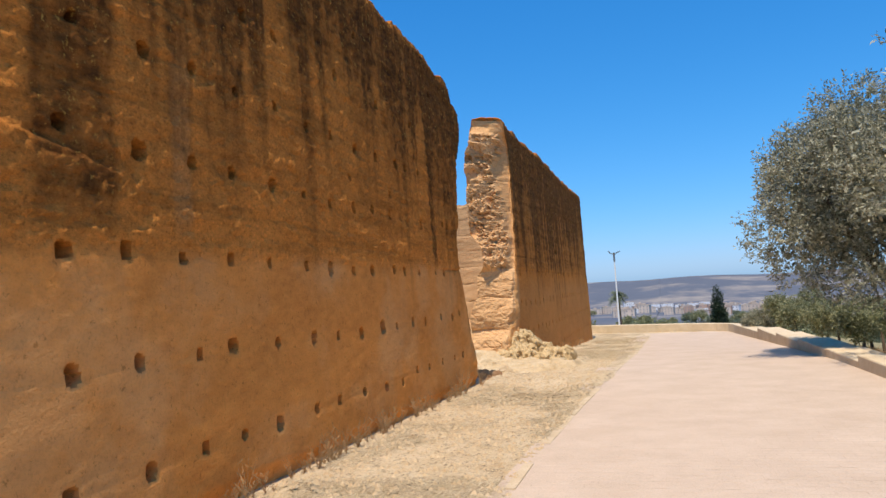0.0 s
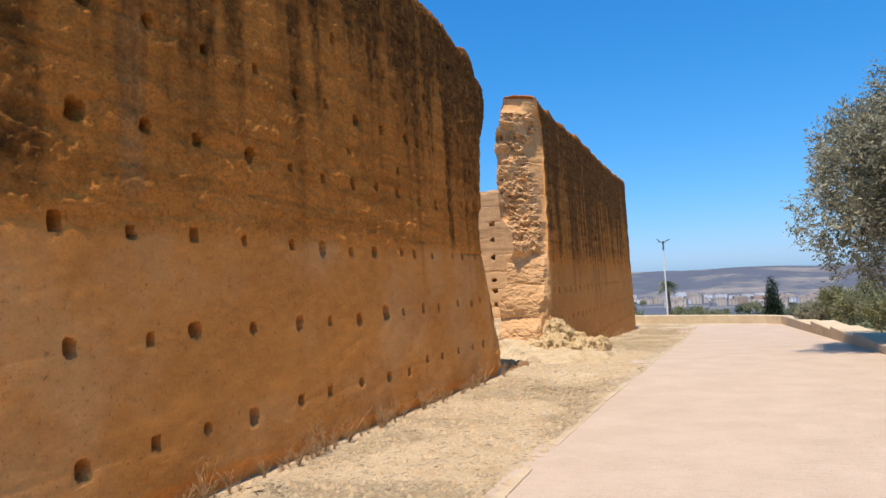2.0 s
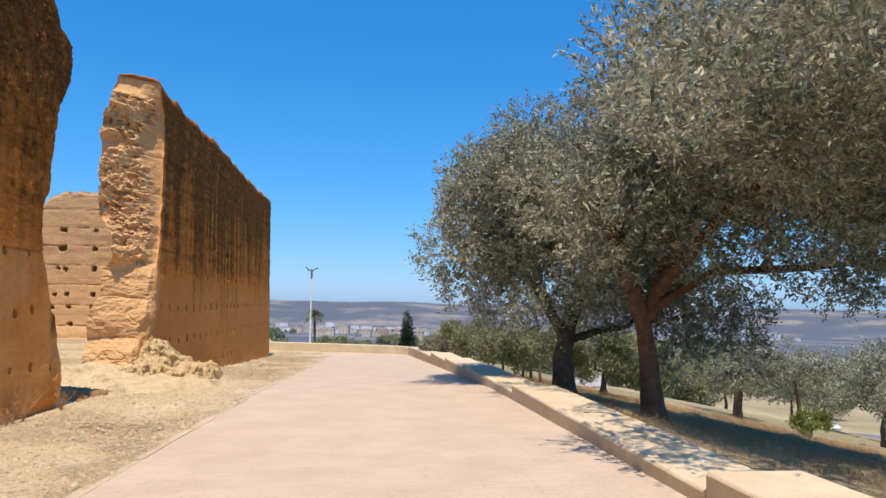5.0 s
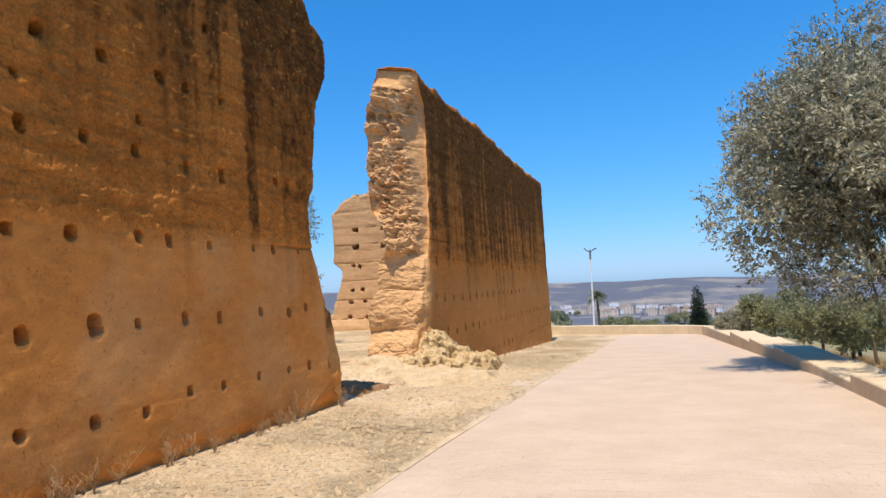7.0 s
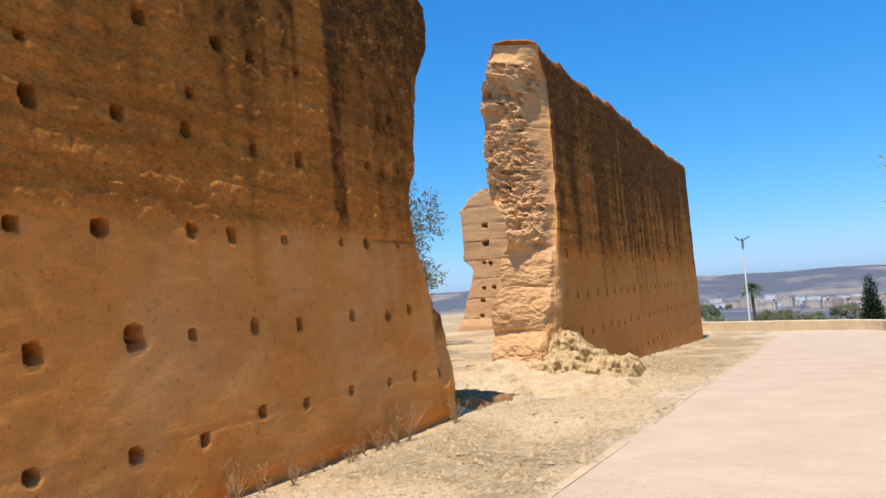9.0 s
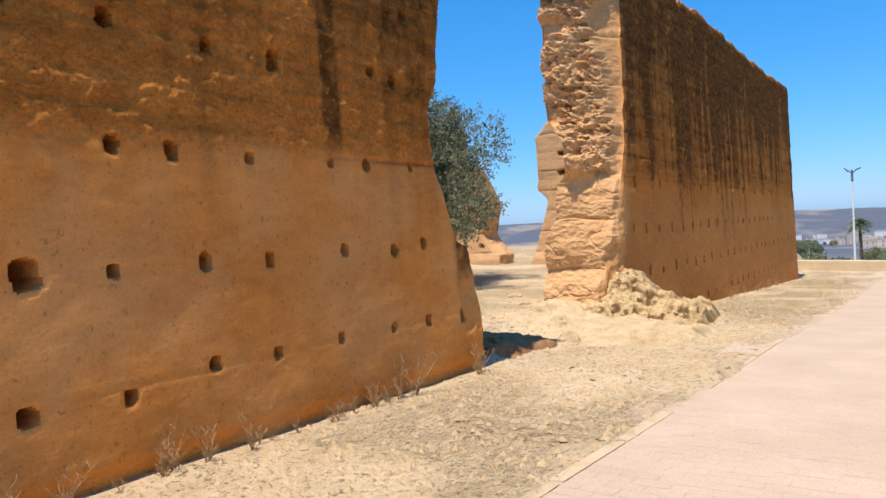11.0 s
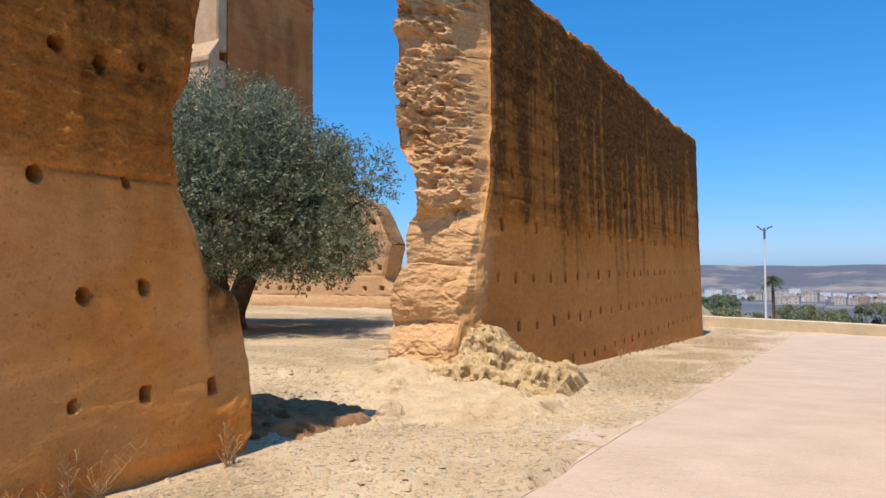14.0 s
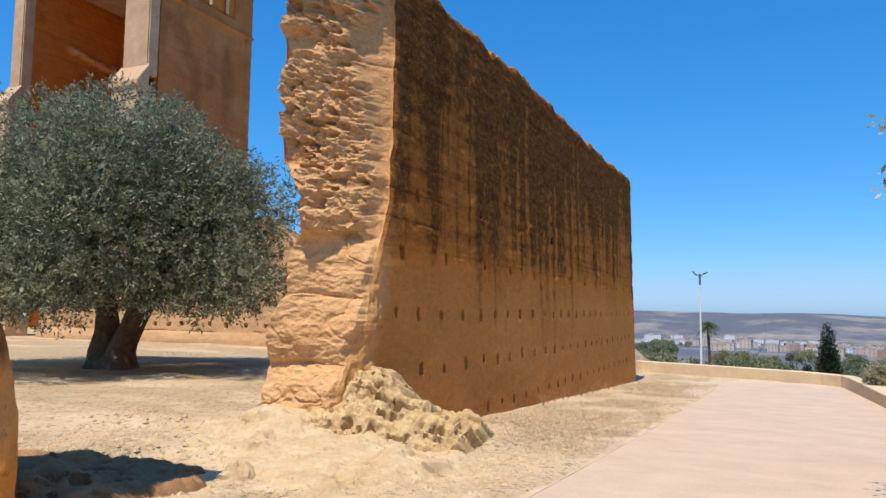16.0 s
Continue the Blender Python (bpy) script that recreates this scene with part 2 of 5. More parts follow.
def plain(name, c1, c2, scale=6.0, rough=0.9, bumpd=0.004, random_part=0.0, fine_scale=60.0, metal=0.0, spec=0.25, island=0.0):
    m, nodes, links, b = material(name, rough, metal, spec)
    n1 = noise_tex(nodes, links, scale, 5, 0.62)
    n2 = noise_tex(nodes, links, fine_scale, 4, 0.7)
    col = mix(nodes, links, ramp(nodes, links, n1, [(0.3, (0, 0, 0)), (0.7, (1, 1, 1))]), c1, c2)
    col = mix(nodes, links, ramp(nodes, links, n2, [(0.3, (0.8, 0.8, 0.8)), (0.65, (1.1, 1.1, 1.1))]), (0, 0, 0), col)
    if random_part:
        oi = nodes.new("ShaderNodeObjectInfo")
        col = mix(nodes, links, ramp(nodes, links, oi.outputs["Random"], [(0, (1 - random_part,) * 3), (1, (1 + random_part,) * 3)]), (0, 0, 0), col)
    if island:
        g = nodes.new("ShaderNodeNewGeometry")
        col = mix(nodes, links, ramp(nodes, links, g.outputs["Random Per Island"], [(0, (1 - island,) * 3), (1, (1 + island,) * 3)]), (0, 0, 0), col)
    links.new(col, b.inputs["Base Color"])
    bump(nodes, links, b, [(n1, 0.3, bumpd * 2), (n2, 0.4, bumpd)])
    return m


M_PAVER = plain("paving_block", (0.505, 0.39, 0.285), (0.59, 0.465, 0.35), 1.3, 0.9, 0.0015, island=0.02)
M_PAVER_ONE = plain("paving_block_single", (0.505, 0.39, 0.285), (0.59, 0.465, 0.35), 1.3, 0.9, 0.0015, random_part=0.02)
M_EDGE = plain("concrete_edging", (0.52, 0.40, 0.25), (0.62, 0.50, 0.34), 4, 0.95, 0.003, random_part=0.1)
M_KERB = plain("cream_render", (0.58, 0.45, 0.28), (0.70, 0.57, 0.38), 2.2, 0.92, 0.004)
M_STONE = plain("limestone", (0.44, 0.31, 0.17), (0.62, 0.475, 0.29), 7, 0.95, 0.02)
M_MOUND = plain("crumbling_yellow_rock", (0.44, 0.30, 0.135), (0.66, 0.485, 0.26), 9, 0.95, 0.03)
# clay of the ledge, darkened to put the wall's shadow into its colour
M_SHADE_CLAY = plain("shade_brown_clay", (0.24, 0.125, 0.055), (0.40, 0.23, 0.11), 5, 0.95, 0.03)
M_STRAW = plain("straw", (0.47, 0.37, 0.22), (0.66, 0.54, 0.36), 3, 0.85, 0.001, island=0.35)
M_WEED = plain("dry_weed_stem", (0.28, 0.16, 0.07), (0.46, 0.30, 0.145), 9, 0.9, 0.001)
M_BARK = plain("olive_bark", (0.09, 0.065, 0.045), (0.20, 0.145, 0.10), 7, 0.95, 0.03, fine_scale=38)
M_BARK_RED = plain("red_brown_bark", (0.12, 0.062, 0.036), (0.24, 0.13, 0.078), 6, 0.95, 0.03, fine_scale=38)
M_METAL = plain("pale_painted_steel", (0.70, 0.71, 0.70), (0.80, 0.80, 0.78), 3, 0.45, 0.0005)
M_GREY = plain("dark_lamp_housing", (0.10, 0.11, 0.12), (0.16, 0.17, 0.18), 5, 0.5, 0.0005)


def leaf_material(name, low, high, rough=0.55):
    m, nodes, links, b = material(name, rough, spec=0.35)
    g = nodes.new("ShaderNodeNewGeometry")
    col = ramp(nodes, links, g.outputs["Random Per Island"], [(0.0, low), (0.6, tuple((a + c) / 2 for a, c in zip(low, high))), (1.0, high)])
    col = mix(nodes, links, ramp(nodes, links, noise_tex(nodes, links, 1.1, 3), [(0.35, (0.75, 0.75, 0.75)), (0.65, (1.15, 1.15, 1.15))]), (0, 0, 0), col)
    links.new(col, b.inputs["Base Color"])
    thin = nodes.new("ShaderNodeBsdfTranslucent")
    links.new(col, thin.inputs["Color"])
    both = nodes.new("ShaderNodeMixShader")
    both.inputs[0].default_value = 0.35
    links.new(b.outputs[0], both.inputs[1])
    links.new(thin.outputs[0], both.inputs[2])
    links.new(both.outputs[0], nodes["Material Output"].inputs["Surface"])
    return m


M_OLIVE = leaf_material("olive_leaf", (0.15, 0.152, 0.09), (0.62, 0.60, 0.43))
M_OLIVE_DARK = leaf_material("olive_leaf_green", (0.08, 0.11, 0.06), (0.38, 0.41, 0.26))
M_CYPRESS = leaf_material("cypress_leaf", (0.015, 0.03, 0.015), (0.05, 0.08, 0.035))
M_BUSH = leaf_material("bush_leaf", (0.17, 0.19, 0.085), (0.46, 0.45, 0.25))
M_YELLOWBUSH = leaf_material("fresh_leaf", (0.16, 0.19, 0.03), (0.36, 0.38, 0.10))

# ---- the lie of the land ----


def path_z(y):
    return np.interp(y, [-60, 14, 37, 60], [1.2, -0.132, -1.155, -1.155])


def left_edge(y):
    """Where the paving ends along the verge."""
    return np.interp(y, [-20, 5, 8, 10.6, 14.5, 20, 40], [-3.62, -3.56, -3.48, -3.36, -3.23, -3.08, -2.95])


def away(x, y):
    """Metres past the rim of the terrace."""
    rim = np.interp(x, [-40, -16, -9], [64, 60, 43])
    dx = np.maximum(x - 1.9, 0) + np.maximum(-x - 90, 0)
    dy = np.maximum(y - rim, 0) + np.maximum(-y - 40, 0)
    return np.hypot(dx, dy)


def ground_z(x, y):
    x, y = np.broadcast_arrays(np.asarray(x, float), np.asarray(y, float))
    z = path_z(y)
    inner = np.interp(y, [-60, 14, 20, 36], [1.2, -0.13, -0.08, -0.15])
    w = sstep(-6.4, -7.2, x)
    z = z * (1 - w) + inner * w
    d = away(x, y)
    z = z - np.interp(d, [0, 3, 57, 100, 300, 900, 2300], [0, 0.55, 11, 13, 16, 36, 88])
    angle = np.arctan2(x, y)
    ridge = 95 + 46 * fbm(angle * 5 + 8, angle * 0 + 1.5, 3, 4) + 10 * sstep(0.0, -0.2, angle)
    z = z + sstep(2300, 3500, d) * ridge + sstep(1500, 2600, d) * 14 * fbm(x / 300, y / 300, 9, 4)
    near = 1 - sstep(40, 200, d)
    z = z + near * (0.05 * fbm(x * 0.6, y * 0.6, 21, 4) + 0.022 * fbm(x * 4, y * 4, 22, 3))
    # earth washed out of the broken end of the far wall, and a low ledge in the gap
    z = z + 0.30 * np.exp(-(((x + 6.7) / 1.1) ** 2 + ((y - 16.0) / 0.9) ** 2))
    z = z + 0.10 * sstep(0.15, 0.3, fbm(x * 0.9, y * 0.9, 31, 4) + 0.32 * np.exp(-(((x + 6.0) / 1.6) ** 2 + ((y - 14.6) / 1.0) ** 2)))
    paved = sstep(left_edge(y) - 0.05, left_edge(y) + 0.05, x) * sstep(1.5, 1.35, x) * sstep(40, 39, y)
    return z * (1 - paved) + (path_z(y) - 0.05) * paved


def line(*stops):
    """Coordinates from stretches of (start, end, step)."""
    return np.unique(np.concatenate([np.arange(a, b, s) for a, b, s in stops]))


def far_steps(start, end, growth=1.13):
    out = [start]
    while abs(out[-1]) < abs(end):
        out.append(out[-1] * growth)
    return out


gx = np.unique(np.concatenate([far_steps(-30, -4700), line((-30, -10, 0.8), (-10, 1.9, 0.09), (1.9, 12, 0.4), (12, 60, 2.0)), far_steps(60, 4700)]))
gy = np.unique(np.concatenate([far_steps(-10, -4700), line((-10, -2, 0.6), (-2, 20, 0.09), (20, 46, 0.3), (46, 90, 2.0)), far_steps(90, 4700, 1.07)]))
GX, GY = np.meshgrid(gx, gy)
GZ = ground_z(GX, GY)
GD = away(GX, GY)
verge = sstep(-6.4, -5.2, GX) * sstep(-3.2, -3.7, GX)
patch = sstep(-0.09, 0.1, fbm(GX * 0.7, GY * 0.7, 41, 5)) * (1 - 0.75 * sstep(9.5, 11.5, GY) * sstep(18.5, 16, GY))
inner_litter = 1.5 * sstep(-0.14, 0.10, fbm(GX * 0.25, GY * 0.6, 43, 5)) * sstep(-7, -8, GX)
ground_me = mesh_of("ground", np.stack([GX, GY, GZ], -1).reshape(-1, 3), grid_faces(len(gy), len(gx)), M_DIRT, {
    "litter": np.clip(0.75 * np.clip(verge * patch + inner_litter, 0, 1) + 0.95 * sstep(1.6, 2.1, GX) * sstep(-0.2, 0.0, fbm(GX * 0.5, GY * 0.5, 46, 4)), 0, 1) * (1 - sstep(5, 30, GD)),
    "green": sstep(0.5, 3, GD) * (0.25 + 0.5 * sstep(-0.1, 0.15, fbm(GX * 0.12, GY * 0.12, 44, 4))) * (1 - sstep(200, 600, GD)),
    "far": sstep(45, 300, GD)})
tagged(new("ground", ground_me), "dry pale earth with straw litter and haze-toned distant hills", "ground", kind="structure")

# ---- rammed earth walls ----


def slab(name, u, zb, top, end0, end1, front, back, place, mat, label, stain=None, skin=None, rough0=None, rough1=None, nz=0.03, nend=40, core=None, top_rough=0.22, end_skin=None, end0_back=None):
    """A standing wall along u. front(u, z) and back(u, z) are depths, end0(z) and end1(z) the broken ends; place(u, d, z) lays it into the world."""
    u = np.asarray(u, float)
    u0, u1 = u[0], u[-1]
    nv = int((np.max(top(u)) - zb) / nz) + 2
    v = np.linspace(0, 1, nv)

    def uz(s):
        s = np.asarray(s, float)
        tp = top(s) + top_rough * fbm(s * 2.2, s * 0 + 3, 51, 4) + 0.7 * top_rough * fbm(s * 11, s * 0 + 7, 52, 4, 0.65)
        z = zb + v[:, None] * (tp[None, :] - zb)
        w0, w1 = sstep(u0 + 2.2, u0, s)[None, :], sstep(u1 - 2.2, u1, s)[None, :]
        return s[None, :] + w0 * (end0(z) - u0) + w1 * (end1(z) - u1), z

    pile = Pile()
    U, Z = uz(u)
    F = front(U, Z)
    # worn arrises at the ends and along the top
    arris = 0.10 * sstep(0.16, 0, end1(Z) - U) + 0.035 * sstep(0.06, 0, U - end0(Z)) + 0.10 * sstep(0.12, 0, Z[-1][None, :] - Z) * (0.6 + fbm(U * 3, Z, 53, 3))
    F = F - arris
    st = stain(U, Z) if stain else np.zeros_like(U)
    sk = skin(U, Z) if skin else np.zeros_like(U)
    pile.add(place(U, F, Z), grid_faces(*U.shape), stain=st, skin=sk, upper=sstep(2.05, 2.4, Z + 0.15 * fbm(U, Z, 56, 3)))
    ub = np.linspace(u0, u1, max(8, int((u1 - u0) / 0.25)))
    UB, ZB = uz(ub)
    if end0_back:
        UB = UB + sstep(u0 + 2.2, u0, ub)[None, :] * (end0_back(ZB) - end0(ZB))
    B = back(UB, ZB)
    pile.add(place(UB, B, ZB), grid_faces(*UB.shape, flip=True), stain=np.zeros_like(UB), skin=np.zeros_like(UB), upper=np.ones_like(UB))
    # top
    t = np.linspace(0, 1, 24)[:, None]
    BU = back(U[-1:], Z[-1:])
    UT, ZT = np.repeat(U[-1:], 24, 0), np.repeat(Z[-1:], 24, 0)
    DT = F[-1:] * (1 - t) + BU * t
    if end0_back:
        UT = UT + t * sstep(u0 + 2.2, u0, u)[None, :] * (end0_back(ZT) - end0(ZT))
    ZT = ZT + np.sin(np.pi * t) ** 0.5 * (0.06 + 0.2 * fbm(UT * 2.5, DT * 2.5 + 11, 54, 4))
    pile.add(place(UT, DT, ZT), grid_faces(*UT.shape), stain=np.full_like(UT, 0.55) + 0.6 * fbm(UT * 2, DT * 2, 55, 3), skin=np.zeros_like(UT), upper=np.ones_like(UT))
    body = mesh_of(name, np.concatenate(pile.v), np.concatenate(pile.f), mat, {k: np.concatenate(a) for k, a in pile.at.items()}, crisp=42)
    ob = tagged(new(name, body), label, "wall", kind="structure")
    for side, rough in ((0, rough0), (1, rough1)):
        if rough is None:
            continue
        i = 0 if side == 0 else -1
        sfrac = np.linspace(0, 1, nend)[None, :]
        ue, ze = U[:, i:][:, :1] if side == 0 else U[:, -1:], Z[:, :1] if side == 0 else Z[:, -1:]
        fe = F[:, :1] if side == 0 else F[:, -1:]
        be = back(ue, ze)
        n0 = len(ze)
        at = np.linspace(0, n0 - 1, 3 * (n0 - 1) + 1)
        ue, ze, fe, be = (np.interp(at, np.arange(n0), w[:, 0])[:, None] for w in (ue, ze, fe, be))
        D = fe * (1 - sfrac) + be * sfrac
        ZE = np.repeat(ze, nend, 1)
        win = np.minimum(sstep(0, 0.06, sfrac), 1)
        off = rough(D, ZE, sfrac)
        UE = ue + (off * win) * (-1 if side == 0 else 1)
        zero = np.zeros_like(UE)
        me = mesh_of("broken_end", place(UE, D, ZE).reshape(-1, 3), grid_faces(*UE.shape, flip=side == 0), core or mat,
                     {"stain": zero, "skin": end_skin(D, ZE, sfrac + zero) if end_skin else zero, "upper": 0.2 + 0.35 * sstep(2.1, 2.5, ZE)}, crisp=38)
        part("broken_end", me, ob, "rough crumbling earth core of the broken wall")
    return ob


def holes(U, Z, rows, size, depth, seed, tall=1.0):
    """Putlog holes: depth taken out of a face."""
    cut = np.zeros_like(U)
    rng = np.random.RandomState(seed)
    for z0, us in rows:
        for spot in us:
            u0, z0, k = spot if isinstance(spot, tuple) else (spot, z0, rng.uniform(0.75, 1.2))
            wy, wz = 0.5 * size * k * rng.uniform(0.8, 1.1), 0.5 * size * k * tall * rng.uniform(0.85, 1.25)
            zz = z0 + (0 if isinstance(spot, tuple) else rng.uniform(-0.025, 0.025))
            win = (np.abs(U - u0) < 0.4) & (np.abs(Z - zz) < 0.4)
            if not win.any():
                continue
            p = rng.choice([2.2, 3.0, 6.0])
            a, b = (U[win] - u0) / wy, (Z[win] - zz) / wz
            wob = 1 + 0.6 * fbm(U[win] * 9, Z[win] * 9, seed, 2)
            r = (np.abs(a) ** p + np.abs(b) ** p) ** (1 / p) * wob
            cut[win] = np.maximum(cut[win], depth * rng.uniform(0.8, 1.2) * sstep(1.05, 0.95, r) + 0.012 * sstep(1.7, 1.0, r))
    return cut


def lifts(Z, U, heights, seed):
    """Joints between the rammed lifts."""
    out = np.zeros_like(Z)
    for i, h in enumerate(heights):
        hz = h + 0.035 * fbm(U * 0.8, U * 0 + h, seed + i, 3)
        out += sstep(0.03, 0.0, np.abs(Z - hz)) * (0.4 + vnoise(U * 1.5, U * 0 + h, seed + 40 + i))
    return out


def streaks(U, Z, top, seed, scale=2.2, reach=3.6, amount=1.0):
    """Dark lichen run down from the wall's top."""
    n = fbm(U * scale, Z * 0.10, seed, 4) + 0.5
    length = reach * (0.15 + 1.25 * sstep(0.3, 0.75, n))
    drop = top - Z
    s = sstep(length, length * 0.35, drop) * (0.35 + 0.9 * sstep(0.35, 0.65, fbm(U * scale * 2.3, Z * 0.15, seed + 5, 4) + 0.5))
    return np.clip(s * amount, 0, 1)


def place_x(x0):
    return lambda U, D, Z: np.stack([x0 + D, U, Z], -1)


def place_y(y0):
    return lambda U, D, Z: np.stack([U, y0 - D, Z], -1)


# first wall: face near x = -5.95
W1_ROW_A = [(-2.0, 0.62, 1), (-1.3, 0.6, 1), (-0.68, 0.62, 0.9), (-0.01, 0.65, 1.1), (0.63, 0.62, 1), (1.40, 0.60, 0.95), (2.09, 0.62, 0.9), (2.68, 0.61, 0.7), (3.33, 0.60, 1), (4.12, 0.61, 0.85), (4.70, 0.61, 0.8),
            (5.42, 0.60, 0.95), (6.19, 0.56, 1.05), (6.84, 0.54, 0.9), (7.52, 0.63, 0.95), (8.14, 0.61, 0.85), (8.89, 0.61, 0.68), (9.65, 0.60, 0.6), (10.24, 0.59, 0.98), (10.93, 0.55, 0.98)]
W1_ROW_B = [(-1.9, 1.4, 1), (-1.2, 1.4, 1), (-0.58, 1.43, 0.95), (-0.02, 1.41, 1.15), (0.70, 1.39, 0.85), (1.35, 1.40, 0.95), (2.08, 1.40, 0.75), (2.59, 1.43, 1.3), (3.38, 1.39, 0.8), (4.16, 1.38, 1.1), (4.78, 1.36, 0.75),
            (5.47, 1.34, 0.95), (6.24, 1.37, 1.35), (6.79, 1.36, 0.75), (7.50, 1.37, 1.12), (8.12, 1.34, 0.8), (9.01, 1.38, 0.88), (9.74, 1.34, 0.78), (10.24, 1.40, 0.95)]
W1_ROW_C = [(-1.4, 2.2, 1), (0.02, 2.23, 1.1), (0.68, 2.22, 1), (1.27, 2.24, 0.95), (1.93, 2.20, 0.85), (2.62, 2.21, 0.85), (3.30, 2.19, 0.8), (4.09, 2.17, 0.85), (4.72, 2.15, 1.2), (5.38, 2.14, 0.95), (6.00, 2.15, 1.2),
            (6.83, 2.16, 0.85), (7.28, 2.15, 1.15), (7.97, 2.14, 0.75), (8.90, 2.15, 0.75), (9.38, 2.15, 0.95), (10.09, 2.17, 0.55)]
W1_ROW_D = [(0.01, 3.06, 0.9), (0.71, 3.09, 1), (1.47, 3.02, 1.35), (2.12, 3.03, 1.05), (2.72, 3.02, 0.95), (3.45, 3.00, 1.05), (4.14, 2.98, 0.85), (4.80, 2.95, 0.9), (5.52, 2.98, 1.2), (6.20, 3.00, 1.1), (6.85, 2.98, 0.95),
            (7.64, 2.95, 1.05), (8.30, 2.95, 1.05), (9.53, 3.05, 0.8), (9.88, 3.00, 0.9), (10.23, 3.06, 0.5), (5.49, 3.36, 0.6), (6.91, 3.31, 0.75)]
W1_ROW_E = [(0.85, 3.87, 0.9), (1.56, 3.85, 0.9), (2.19, 3.87, 0.9), (2.84, 3.83, 0.9), (3.62, 3.87, 0.9), (4.33, 3.80, 0.85), (4.96, 3.82, 0.9), (5.71, 3.78, 0.95), (6.43, 3.79, 1.15), (7.24, 3.80, 0.95), (7.66, 3.81, 0.9), (8.35, 3.85, 0.85),
            (3.06, 4.66, 0.9), (3.68, 4.66, 0.9), (0.8, 4.69, 0.9), (1.5, 4.69, 0.9), (5.2, 4.66, 0.9), (6.6, 4.6, 0.9), (8.1, 4.6, 0.9), (10.0, 4.55, 0.8), (2.1, 5.45, 0.8), (4.4, 5.45, 0.8), (5.9, 5.4, 0.8), (9.3, 5.4, 0.8)]
W1_ROWS = [(0, r) for r in (W1_ROW_A, W1_ROW_B, W1_ROW_C, W1_ROW_D, W1_ROW_E)]


def w1_front(U, Z):
    d = -0.018 * Z + 0.05 * fbm(U * 0.35, Z * 0.5, 61, 4) + 0.012 * fbm(U * 3, Z * 4, 62, 4)
    edge = 2.2 + 0.10 * fbm(U * 0.9, U * 0 + 2, 63, 4)
    upper = sstep(edge - 0.02, edge + 0.05, Z)
    d = d + upper * (0.003 + 0.026 * fbm(U * 0.9, Z * 6, 64, 5) + 0.046 * fbm(U * 7, Z * 11, 65, 4, 0.64) - 0.03 * np.abs(fbm(U * 16, Z * 18, 60, 2)))
    d = d - upper * 0.007 * lifts(Z, U, [2.42, 2.62, 2.98, 3.4, 3.84, 4.3, 4.69, 5.1, 5.5], 66)
    d = d - 0.06 * sstep(0.2, 0.04, Z - path_z(U) + 0.08 * fbm(U * 1.3, U * 0, 58, 4)) - 0.003 * lifts(Z, U, [0.6, 1.38], 67) - 0.03 * lifts(Z, U, [2.2], 68) * (0.12 + sstep(8.7, 9.4, U))
    d = d - holes(U, Z, W1_ROWS, 0.108, 0.6, 69)
    # lost outer skin at the near end, with a ledge under it
    ledge = np.interp(U, [-14, -0.72, -0.66, -0.3, 0.4, 1.6, 1.7], [2.25, 2.25, 3.10, 3.12, 2.98, 2.75, 9.0])
    lost = sstep(ledge - 0.03, ledge + 0.03, Z + 0.03 * fbm(U * 6, Z * 6, 70, 3)) * np.interp(U, [-14, -0.72, -0.6, 0.4, 1.6], [0.75, 0.75, 0.18, 0.04, 0.0])
    # plaster is gone from the rounded foot of the end
    return d - lost - 0.10 * sstep(10.85, 11.0, U) * sstep(1.55, 1.4, Z) * sstep(0.2, 1.0, Z) + 0.12 * sstep(10.85, 11.1, U) * sstep(1.6, 1.2, Z) * fbm(U * 3, Z * 3, 89, 4)


def w1_stain(U, Z):
    s = 0.85 * streaks(U, Z, 6.15, 71, 1.9, 3.9)
    s = s + 0.95 * sstep(0.42, 0.30, np.abs(U - 0.72 - 0.04 * Z + 0.08 * fbm(Z * 2, U, 72, 3))) * sstep(2.15, 2.6, Z + 0.3 * fbm(U * 3, Z * 3, 73, 3))
    s = s + 1.15 * sstep(0.15, 0.07, np.abs(U - 8.95 + 0.05 * fbm(Z * 2, U, 74, 3))) * sstep(2.1, 2.5, Z) * (0.5 + vnoise(U * 9, Z * 5, 75))
    s = s + 1.4 * sstep(10.75, 10.95, U) * sstep(0.8, 1.15, Z + 0.3 * fbm(U * 4, Z * 4, 76, 3)) * sstep(1.9, 1.5, Z)
    s = s + 0.8 * sstep(4.1, 5.5, Z) * (0.6 + fbm(U * 0.8, Z * 0.4, 77, 4)) + 0.22 * sstep(2.3, 2.8, Z) * sstep(0.0, 0.2, fbm(U * 5, Z * 9, 78, 4))
    s = s + 0.10 * sstep(2.3, 3.4, Z) * (0.7 + 1.2 * fbm(U * 1.2, Z * 1.5, 88, 4))
    s = s * (0.55 + 0.55 * vnoise(U * 15, Z * 9, 79) + 0.35 * fbm(U * 5, Z * 4, 80, 3)) * (0.80 + 0.30 * sstep(3.4, 5.0, Z))
    return np.clip(s, 0, 0.95)


